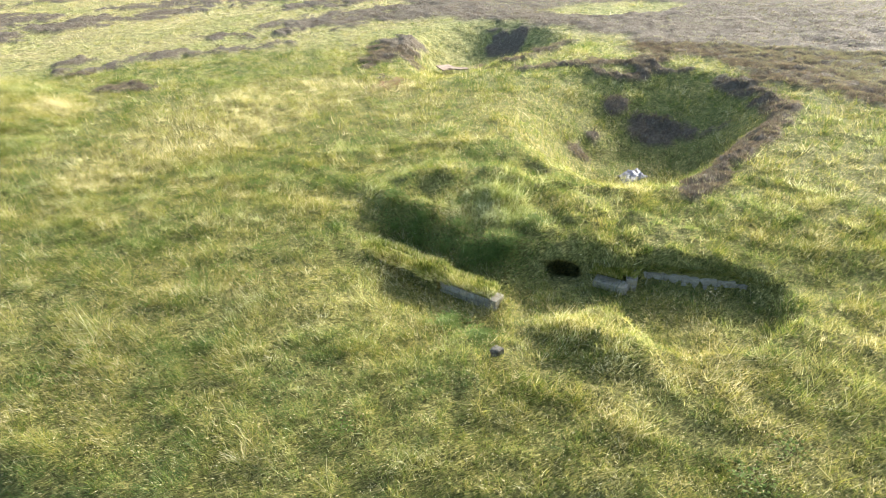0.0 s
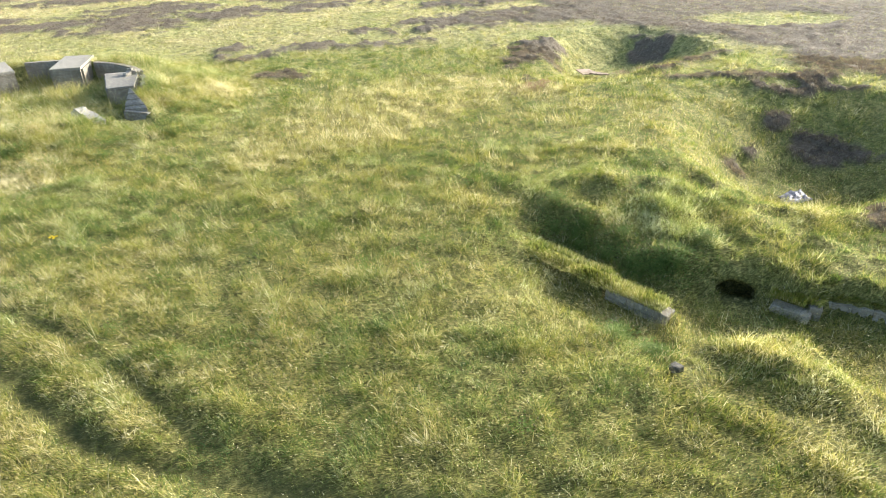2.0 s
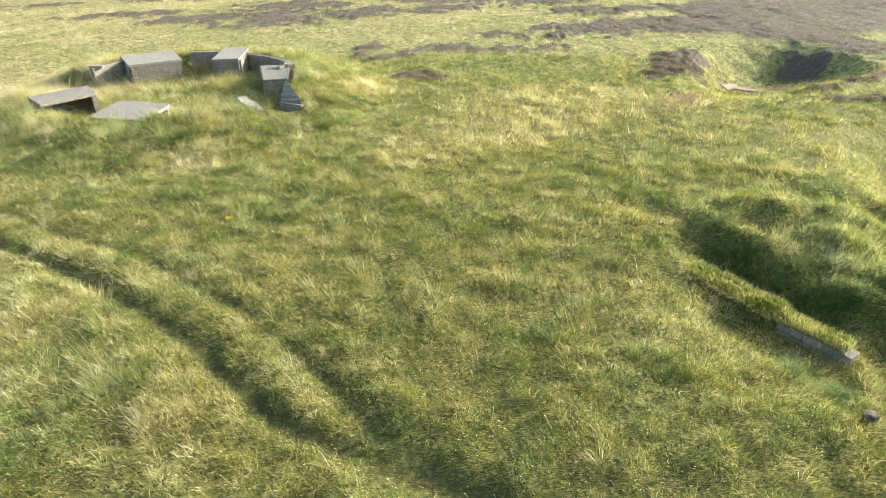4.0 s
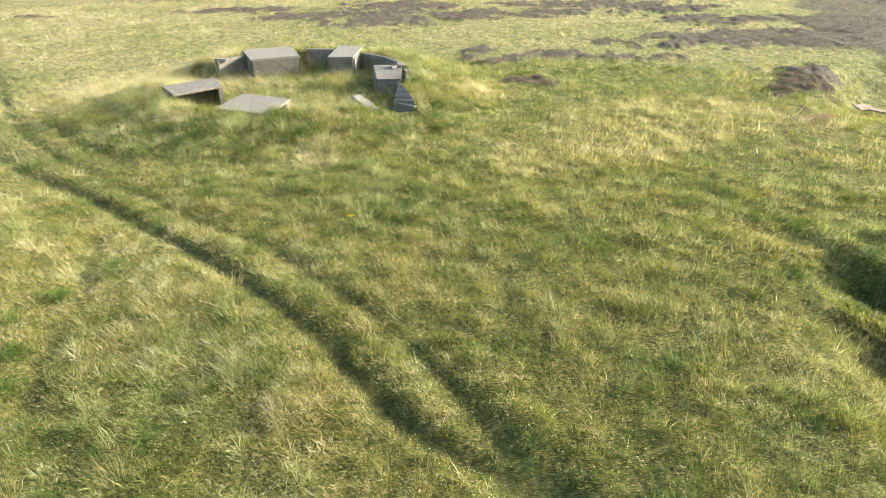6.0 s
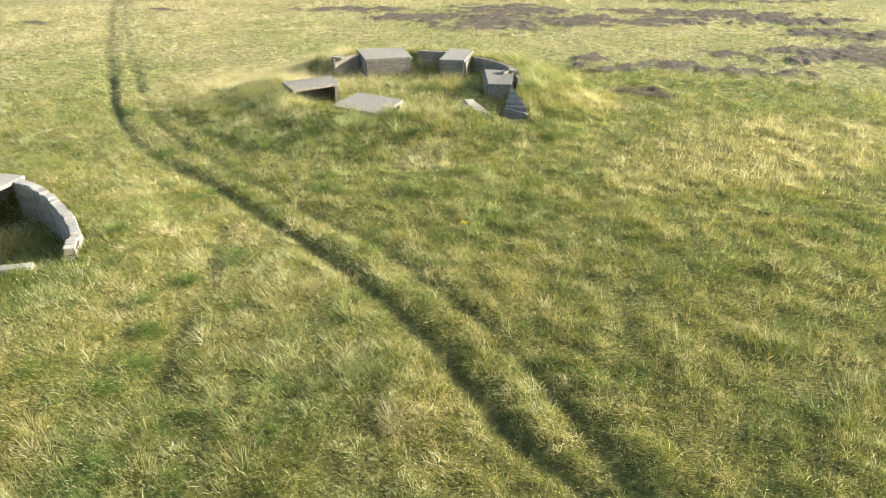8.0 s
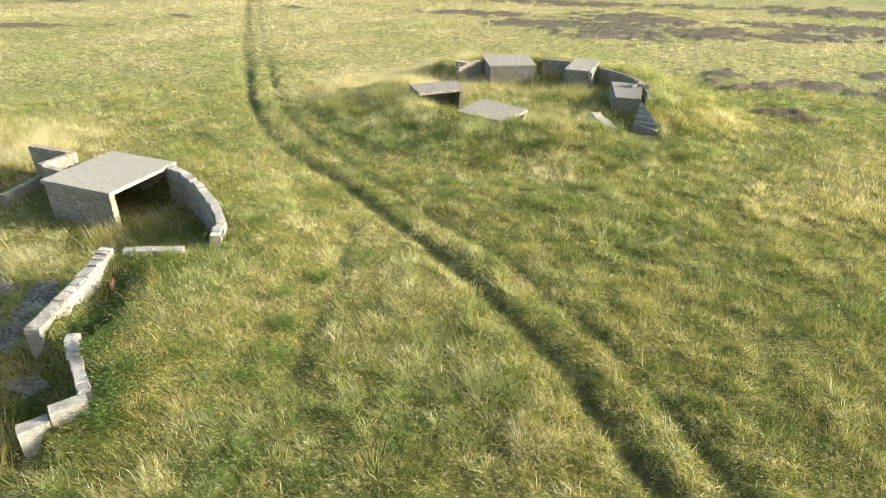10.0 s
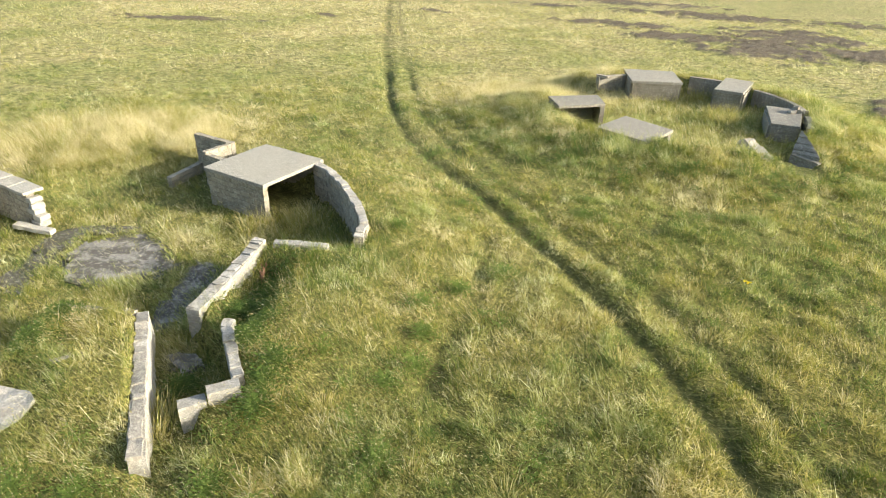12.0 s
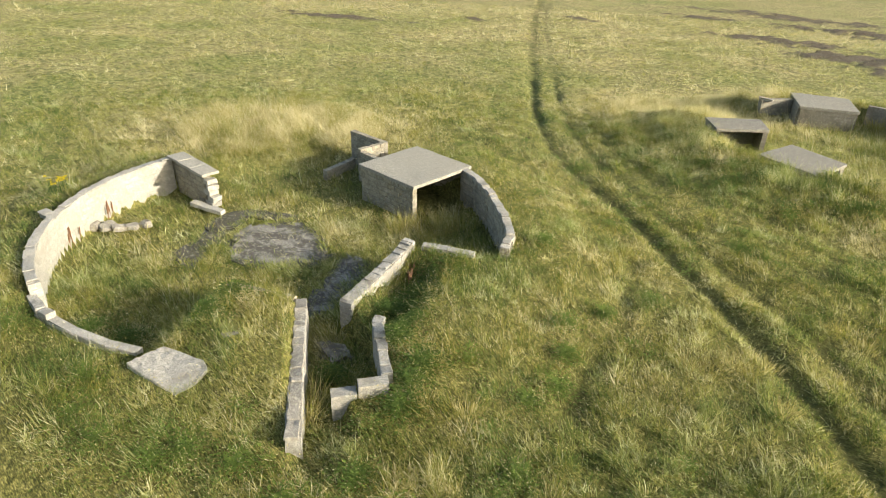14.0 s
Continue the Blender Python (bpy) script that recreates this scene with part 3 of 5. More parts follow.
def block_wall(thing, pts, thick, z0, top, seed=0, ragged=0.0, mat=None, joint=0.03):
    """Courses of separate blocks on a mortar core; top is a function of the run."""
    rng = random.Random(seed)
    total = sum((Vector(q) - Vector(p)).length for p, q in zip(pts, pts[1:]))

    def at(run):
        for p, q in zip(pts, pts[1:]):
            p, q = Vector(p), Vector(q)
            if run <= (q - p).length + 1e-6:
                return p.lerp(q, run / (q - p).length), math.degrees(math.atan2(q.y - p.y, q.x - p.x))
            run -= (q - p).length
        return Vector(pts[-1]), math.degrees(math.atan2(pts[-1][1] - pts[-2][1], pts[-1][0] - pts[-2][0]))

    key = (round(thick, 3), mat)
    if key not in BLOCKS:
        BLOCKS[key] = ([block_mesh("block", BLOCK_L - 0.013, thick, BLOCK_H - 0.013, s, mat) for s in range(4)],
                       [block_mesh("block", BLOCK_L / 2 - 0.013, thick, BLOCK_H - 0.013, 10 + s, mat) for s in range(3)])
    whole, half = BLOCKS[key]
    z_max = max(top(k / 20) for k in range(21))
    n_course = max(1, int((z_max - z0) / BLOCK_H + 0.6))
    h = (z_max - z0) / n_course
    core = wall_mesh([tuple(at(0.03)[0])] + [p for p in pts[1:-1]] + [tuple(at(total - 0.03)[0])], thick - joint, z0, lambda k: max(z0 + 0.05, min(z_max, top(k)) - 0.5 * h * (ragged > 0) - 0.02), jitter=0.004)
    part("core", move_to(core, thing), mat or MORTAR, thing)
    for c in range(n_course):
        run, first = 0.0, c % 2 == 1
        while run < total - 0.08:
            length = BLOCK_L / 2 if first or total - run < BLOCK_L * 0.8 else BLOCK_L
            meshes = half if length < BLOCK_L else whole
            length = min(length, total - run)
            p, a = at(run + length / 2)
            z = z0 + (c + 0.5) * h
            if z + h * 0.3 <= top(min(1, (run + length / 2) / total)) and rng.random() > ragged * (c == n_course - 1):
                full = BLOCK_L / 2 if meshes is half else BLOCK_L
                m = pose(p.x, p.y, z, rng.uniform(-0.8, 0.8), rng.uniform(-0.6, 0.6), a + rng.uniform(-0.8, 0.8)) @ Matrix.Diagonal((length / full, 1, h / BLOCK_H, 1))
                child("block", rng.choice(meshes), thing, m)
            run += length
            first = False


# ---- ground ----


def spaced(lo, hi, tiers, grow=1.10, widest=30.0):
    """Grid lines: even steps in each tier (from, to, step), then wider and wider out to lo and hi."""
    mid = []
    for a, c, step in tiers:
        mid += list(a + (c - a) * np.arange(round((c - a) / step)) / round((c - a) / step))
    mid.append(tiers[-1][1])
    right, s = [mid[-1]], tiers[-1][2]
    while right[-1] < hi:
        s = min(s * grow, widest)
        right.append(right[-1] + s)
    left, s = [mid[0]], tiers[0][2]
    while left[-1] > lo:
        s = min(s * grow, widest)
        left.append(left[-1] - s)
    return np.array(left[:0:-1] + mid + right[1:])


def build_ground():
    xs = spaced(-1500, 1500, [(-78, -36, 0.6), (-36, -14, 0.21), (-14, 3.0, 0.25), (3.0, 27.5, 0.19), (27.5, 46, 0.34), (46, 64, 0.8)])
    ys = spaced(-600, 2500, [(4.0, 20.0, 0.19), (20.0, 46.0, 0.25), (46, 95, 0.75)])
    gx, gy = np.meshgrid(xs, ys)
    x, y = gx.ravel(), gy.ravel()
    z = ground_z(x, y)
    h = heather_mask(x, y)
    z = z + h * heath_lift(x, y)
    nx, ny = len(xs), len(ys)
    i = (np.arange(ny - 1)[:, None] * nx + np.arange(nx - 1)[None, :]).ravel()
    faces = np.stack([i, i + 1, i + nx + 1, i + nx], 1)
    ob = from_arrays("ground", np.stack([x, y, z], 1), [faces], SOIL, {"heather": h, "dry": dry_mask(x, y), "rut": 0.75 * rut_mask(x, y) * (0.6 + 0.6 * vnoise(x, y, 0.8, 84)), "pad": pad_mask(x, y), "thatch": 0.9 * smooth(50, 22, np.hypot(x + 4.5, y - 1))}, True)
    tagged(ob, "rough grassy moorland with banks, hollows and wheel ruts", "ground", kind="structure")


build_ground()

# ---- near gun pit ----


def shelter_near():
    s = empty("ammunition_shelter", -26.1, 17.5, A_FLOOR)
    block_wall(s, [(-27.66, 16.05), (-24.62, 16.05)], 0.22, A_FLOOR - 0.05, lambda k: 0.64, 1)
    block_wall(s, [(-27.60, 18.98), (-27.60, 16.16)], 0.22, A_FLOOR - 0.05, lambda k: 0.64, 2)
    block_wall(s, [(-27.48, 19.0), (-24.75, 19.0)], 0.22, A_FLOOR - 0.05, lambda k: 0.64, 3)
    bm = bmesh.new()
    rough_box(bm, pose(-26.12, 17.5, 0.71), 3.2, 3.26, 0.14, cut=0.35, jitter=0.008)
    bevel_all(bm, 0.015)
    part("roof_slab", move_to(bm, s), ROOF, s, "flat grey concrete roof slab")
    tagged(s, "block ammunition shelter with a flat concrete roof and open side", "shelter")


def cap_stones(thing, pts, wide, top, seed, mat=None):
    """A row of broken flat stones along the top of a wall; top is a function of the run."""
    rng = random.Random(seed)
    total = sum((Vector(q) - Vector(p)).length for p, q in zip(pts, pts[1:]))
    done = 0.0
    for p, q in zip(pts, pts[1:]):
        p, q = Vector(p), Vector(q)
        length, run = (q - p).length, 0.0
        turn = math.degrees(math.atan2(q.y - p.y, q.x - p.x))
        while run < length - 0.08:
            size = min(rng.uniform(0.2, 0.52), length - run)
            c, high = p.lerp(q, (run + size / 2) / length), rng.uniform(0.05, 0.10)
            bm = bmesh.new()
            rough_box(bm, pose(c.x, c.y, top((done + run + size / 2) / total) + high / 2 - 0.02, rng.uniform(-4, 4), rng.uniform(-3, 3), turn + rng.uniform(-5, 5)), size - 0.005, wide * rng.uniform(0.82, 1.06), high, cut=0.14, jitter=0.022, seed=seed + run)
            bevel_all(bm, 0.012)
            part("cap_stone", move_to(bm, thing), mat or STONE, thing)
            run += size
        done += length


def pit_walls_near():
    w = empty("curved_wall", -21.5, 17.0, A_FLOOR)
    block_wall(w, ARC, 0.3, A_FLOOR - 0.05, lambda k: 0.70, 4, 0.06)
    cap_stones(w, ARC, 0.30, lambda k: 0.70, 61, CAST)
    tagged(w, "curved grey block wall of the gun pit banked with turf", "wall")
    r = empty("curved_wall", -31.0, 6.5, A_FLOOR)
    pts = ring_points(A_C, A_R - 0.16, 184, 264, 24)
    rng = random.Random(17)
    block_wall(r, pts, 0.30, A_FLOOR - 0.05, lambda k: 0.655, 5, 0.0, RENDERED, 0.006)
    cope = [block_mesh("coping_stone", 0.33 + 0.1 * q, 0.29 + 0.02 * (q % 2), 0.05, 3 + q, RENDERED) for q in range(4)]
    for k in range(0, 27):
        a = 185.0 + k * 2.95
        p = (A_C[0] + (A_R - 0.16) * math.cos(radians(a)), A_C[1] + (A_R - 0.16) * math.sin(radians(a)))
        child("coping_stone", rng.choice(cope), r, pose(*p, 0.672 + rng.uniform(-0.015, 0.012), rng.uniform(-3, 3), rng.uniform(-2, 2), a + 90 + rng.uniform(-4, 4)))
    tagged(r, "curved pale rendered wall of the gun pit with worn coping stones", "wall")
    low = empty("low_wall", -24.0, 4.1, A_FLOOR)
    # paler CAST blocks: the sunlit look is put into the colour
    block_wall(low, [(-26.9, 3.72), (-25.8, 3.66), (-24.5, 3.98), (-23.4, 4.4), (-22.6, 4.85)], 0.26, A_FLOOR - 0.05, lambda k: 0.46 - 0.12 * k, 6, 0.1, CAST)
    tagged(low, "low block retaining wall level with the turf", "wall")
    z = empty("blast_wall", -29.6, 17.9, A_FLOOR)
    block_wall(z, [(-31.25, 18.4), (-28.95, 18.45)], 0.26, A_FLOOR - 0.1, lambda k: 0.78, 7)
    block_wall(z, [(-29.05, 18.3), (-29.05, 17.0)], 0.24, A_FLOOR - 0.1, lambda k: 0.78, 8)
    block_wall(z, [(-28.9, 17.05), (-27.75, 17.0)], 0.24, A_FLOOR - 0.1, lambda k: 0.72, 9)
    tagged(z, "angled block blast wall behind the shelter", "wall")
    f = empty("low_wall", -30.5, 16.9, A_FLOOR)
    block_wall(f, [(-30.25, 16.0), (-30.65, 17.9)], 0.26, A_FLOOR - 0.1, lambda k: -0.28, 10)
    tagged(f, "low broken footing of grey blocks in the grass", "wall")


def ruined_shelter():
    s = empty("ruined_shelter", -32.2, 11.0, A_FLOOR)
    block_wall(s, [(-33.7, 11.0), (-30.95, 11.05)], 0.30, A_FLOOR - 0.05, lambda k: 0.68, 11, 0.0)
    for k, x in enumerate((-33.1, -32.15, -31.15)):
        bm = bmesh.new()
        rough_box(bm, pose(x, 11.05, 0.735, 0, 1.0 * (k - 1), 1.5), 0.95, 0.72, 0.11, cut=0.3, jitter=0.012, seed=k)
        bevel_all(bm, 0.014)
        part("slab", move_to(bm, s), ROOF, s, "pale broken roof stone")
    rng = random.Random(5)
    for k in range(5):
        bm = bmesh.new()
        rough_box(bm, pose(-30.72 + rng.uniform(-0.1, 0.1), 11.05, -0.45 + 0.22 * k, 0, rng.uniform(-5, 5), rng.uniform(-12, 12)), 0.4 - 0.03 * k, 0.42, 0.2, cut=0.2, jitter=0.03, seed=k)
        bevel_all(bm, 0.015)
        part("stone", move_to(bm, s), RENDERED, s)
    bm = bmesh.new()
    rough_box(bm, pose(-30.6, 10.7, -0.52, 0, 4, 20), 1.5, 0.3, 0.16, cut=0.25, jitter=0.02)
    bevel_all(bm, 0.015)
    part("sill_stone", move_to(bm, s), RENDERED, s)
    tagged(s, "ruined shelter wall with roof stones and a broken sunlit end", "shelter")


def passage_walls():
    d = empty("broken_wall", -21.2, 11.4, A_FLOOR)
    line = [(-21.72, 13.08), (-20.74, 9.68)]

    def ragged_top(k):
        return max(0.12, 0.62 - 0.30 * k + 0.12 * noise.noise(Vector((k * 4, 1.5, 0))))

    block_wall(d, line, 0.40, A_FLOOR - 0.1, ragged_top, 12, 0.0, CAST, 0.012)
    part("broken_top", move_to(wall_mesh([(-21.72, 13.06), (-20.78, 9.76)], 0.39, -0.25, lambda k: ragged_top(k) - 0.04 + 0.06 * noise.noise(Vector((k * 27, 4.5, 0))), 0.08, 0.03, 12), d), CAST, d, "ragged crumbling wall top")
    cap_stones(d, line, 0.36, lambda k: ragged_top(k) - 0.05, 63, CAST)
    tagged(d, "broken diagonal block wall with a ragged sunlit top", "wall")
    e = empty("low_wall", -20.7, 13.6, A_FLOOR)
    # CAST again for a block wall in sun, its brightness set by colour
    block_wall(e, [(-21.4, 13.3), (-19.85, 14.05)], 0.30, A_FLOOR - 0.1, lambda k: 0.58 - 0.03 * k, 13, 0.0, CAST)
    tagged(e, "short low block wall joining the curved wall", "wall")
    w = empty("passage_wall", -19.5, 7.3, A_FLOOR)
    run = [(-21.62, 8.86), (-20.2, 7.80), (-18.9, 6.83), (-17.5, 5.78)]
    for k, (p, q) in enumerate(zip(run, run[1:])):
        part("wall_length", move_to(wall_mesh([p, (q[0] - 0.01, q[1] + 0.008)], 0.29 + 0.02 * k, A_FLOOR - 0.1, 0.36 - 0.035 * k, 0.16, 0.032, 14 + k), w), CAST, w)
    cap_stones(w, run, 0.30, lambda k: 0.36 - 0.10 * k, 62)
    block_wall(w, [(-24.0, 8.0), (-21.75, 8.72)], 0.24, A_FLOOR - 0.1, lambda k: 0.22 + 0.18 * k, 15)
    tagged(w, "long straight block wall along the sunken passage", "wall")
    r = empty("stepped_wall", -18.1, 8.6, A_FLOOR)
    part("wall_length", move_to(wall_mesh([(-19.3, 9.72), (-19.12, 9.46), (-17.46, 8.33)], 0.26, A_FLOOR - 0.1, 0.52, 0.16, 0.028, 16), r), CAST, r)
    cap_stones(r, [(-19.3, 9.72), (-19.12, 9.46), (-17.46, 8.33)], 0.27, lambda k: 0.52, 64, CAST)
    for k, (p, q, top) in enumerate((((-17.32, 8.24), (-17.70, 7.66), 0.53), ((-17.72, 7.63), (-18.03, 7.15), 0.34))):
        z, course = A_FLOOR - 0.1, 0
        while z < top - 0.05:
            up = min(top, z + 0.21)
            part("course", move_to(wall_mesh([p, q], 0.29 + 0.012 * (course % 2), z + 0.004, up, 0.2, 0.012, 40 + 7 * k + course), r), CAST, r)
            z, course = up, course + 1
    tagged(r, "stepped block return wall at the mouth of the passage", "wall")


def fallen_slab():
    s = empty("fallen_slab", -21.2, 5.1, 0.2)
    bm = bmesh.new()
    outline = [(-22.26, 4.36, 0.25), (-22.12, 5.24, 0.36), (-21.0, 5.68, 0.33), (-20.68, 5.62, 0.30), (-20.55, 5.2, 0.12), (-20.59, 4.74, 0.05)]
    top = [bm.verts.new((x, y, z + 0.06)) for x, y, z in outline]
    low = [bm.verts.new((x, y, z - 0.12)) for x, y, z in outline]
    bm.faces.new(top[::-1])
    bm.faces.new(low)
    for k in range(6):
        bm.faces.new((top[k], top[(k + 1) % 6], low[(k + 1) % 6], low[k]))
    bmesh.ops.recalc_face_normals(bm, faces=bm.faces)
    bevel_all(bm, 0.02)
    bmesh.ops.triangulate(bm, faces=bm.faces)
    for _ in range(3):
        bmesh.ops.subdivide_edges(bm, edges=[e for e in bm.edges if e.calc_length() > 0.12], cuts=1)
        bmesh.ops.triangulate(bm, faces=[f for f in bm.faces if len(f.verts) > 3])
    for v in bm.verts:
        v.co += Vector((0, 0, 0.03 * noise.noise(Vector((v.co.x * 2.5, v.co.y * 9.0, 0))))) + noise.noise_vector(v.co * 6.0) * 0.022
    part("slab", move_to(bm, s), CAST, s)
    tagged(s, "fallen grey concrete roof slab lying tilted in grass", "slab")


shelter_near()
pit_walls_near()
ruined_shelter()
passage_walls()
fallen_slab()

# ---- far gun pit ----


def locker(name, quad, top, walls, open_side, label, category, thick=0.16):
    """A concrete locker: roof slab on walls along the sides of a quad (corners in order); open_side is left open."""
    cx, cy = sum(p[0] for p in quad) / 4, sum(p[1] for p in quad) / 4
    s = empty(name, cx, cy, B_FLOOR)
    c = Vector((cx, cy))
    inner = [c + (Vector(p) - c) * 0.93 for p in quad]
    for k in range(4):
        if k == open_side:
            continue
        p, q = inner[k], inner[(k + 1) % 4]
        d = (q - p).normalized() * 0.11
        part("side_wall", move_to(wall_mesh([tuple(p + d * (k % 2)), tuple(q - d * (k % 2))], 0.22, B_FLOOR - 0.1, top - thick, 0.3, 0.012, k), s), BOARDED, s)
    bm = bmesh.new()
    up = [bm.verts.new((p[0], p[1], top)) for p in quad]
    low = [bm.verts.new((p[0], p[1], top - thick)) for p in quad]
    bm.faces.new(up)
    bm.faces.new(low[::-1])
    for k in range(4):
        bm.faces.new((up[k], low[k], low[(k + 1) % 4], up[(k + 1) % 4]))
    bmesh.ops.recalc_face_normals(bm, faces=bm.faces)
    bevel_all(bm, 0.02)
    part("roof_slab", move_to(bm, s), LOCKER_ROOF, s, "flat grey concrete roof slab")
    return tagged(s, label, category, "lockers of the far gun pit")


locker("ammunition_shelter", [(-19.95, 42.9), (-17.0, 44.0), (-15.75, 41.3), (-18.45, 39.95)], 0.75, 4, 9, "large closed concrete ammunition shelter with pitted face", "shelter")
locker("ammunition_shelter", [(-13.85, 44.4), (-12.2, 44.2), (-12.28, 40.9), (-13.9, 40.85)], 0.75, 4, 9, "narrow closed concrete ammunition shelter", "shelter")
locker("ammunition_shelter", [(-21.0, 33.25), (-18.87, 35.1), (-17.9, 33.6), (-19.75, 31.75)], 0.85, 3, 2, "concrete shelter with dark opening half buried in bank", "shelter")
locker("ammunition_shelter", [(-16.7, 33.3), (-14.03, 32.33), (-14.45, 29.73), (-17.3, 30.6)], 0.5, 3, 1, "low concrete shelter open at one end in the bank", "shelter")
locker("ammunition_shelter", [(-10.9, 39.9), (-9.1, 40.0), (-8.9, 36.6), (-10.2, 36.4)], 0.5, 4, 9, "narrow concrete ammunition shelter with worn roof", "shelter")


def pit_wall_far():
    w = empty("curved_wall", -13.0, 42.5, B_FLOOR)
    for a0, a1, top in ((-4, 18, 0.48), (22, 62, 0.62), (68, 98, 0.72), (112, 112.5, 0.7), (134, 152, 0.66)):
        if a1 - a0 < 2:
            continue
        part("wall_run", move_to(wall_mesh(ring_points(B_C, B_R - 0.15, a0, a1, max(4, int((a1 - a0) / 4))), 0.3, B_FLOOR - 0.1, top, 0.4, 0.02, a0), w), BOARDED, w)
    tagged(w, "curved dark concrete wall of the far gun pit", "wall")
    e = empty("wing_wall", -8.1, 32.2, B_FLOOR)
    top, left, right = Vector((-8.75, 34.8, 0.86)), Vector((-8.85, 32.9, 0.24)), Vector((-7.7, 32.2, 0.44))
    for k in range(7):
        bm = bmesh.new()
        s0, s1 = 0.08 + 0.92 * k / 7, 0.08 + 0.92 * (k + 1) / 7 - 0.012
        ring = [top.lerp(left, s0), top.lerp(right, s0), top.lerp(right, s1), top.lerp(left, s1)]
        lift = Vector((0, 0, 0.03 * (k % 2) + 0.02))
        up = [bm.verts.new(p + lift + noise.noise_vector(p * 3) * 0.03) for p in ring]
        low = [bm.verts.new((p.x, p.y, B_FLOOR - 0.1)) for p in ring]
        bm.faces.new(up)
        for q in range(4):
            bm.faces.new((up[q], low[q], low[(q + 1) % 4], up[(q + 1) % 4]))
        bm.faces.new(low[::-1])
        bmesh.ops.recalc_face_normals(bm, faces=bm.faces)
        bevel_all(bm, 0.012)
        part("stone_course", move_to(bm, e), BOARDED, e)
    part("wall_run", move_to(wall_mesh([(-7.65, 32.05), (-8.8, 32.75)], 0.24, B_FLOOR - 0.1, 0.27, 0.3, 0.03, 9), e), BOARDED, e)
    tagged(e, "flared sloping wing of stone courses at the pit entrance", "wall")
    b = empty("broken_wall", -10.2, 32.6, B_FLOOR)
    part("wall_run", move_to(wall_mesh([(-11.05, 33.05), (-10.65, 32.7), (-9.6, 31.3)], 0.5, B_FLOOR - 0.1, lambda k: 0.34 + 0.30 * min(1, k * 6) - 0.36 * k, 0.15, 0.08, 10), b), STONE, b)
    tagged(b, "broken stump of stone wall sloping into grass", "wall")


pit_wall_far()


def loose_stone(x, y, z, sx, sy, sz, turn, label, mat=None, seed=0):
    s = empty("stone", x, y, z)
    bm = bmesh.new()
    bmesh.ops.create_icosphere(bm, subdivisions=3, radius=0.5)
    for v in bm.verts:
        c = v.co.copy()
        q = Vector([math.copysign(abs(a * 2) ** 0.32, a) * 0.5 for a in c])
        q += noise.noise_vector(c * 2.4 + Vector((seed * 3.7, 0, 0))) * 0.24 + noise.noise_vector(c * 7.0 + Vector((0, seed, 0))) * 0.06
        v.co = pose(x, y, z + sz * 0.4, seed * 3 % 11 - 5, seed * 5 % 13 - 6, turn) @ Vector((q.x * sx, q.y * sy, q.z * sz))
    part("stone_body", move_to(bm, s), mat or STONE, s)
    return tagged(s, label, "stone")


def soil(x, y):
    return float(ground_z(np.array([x]), np.array([y]))[0])


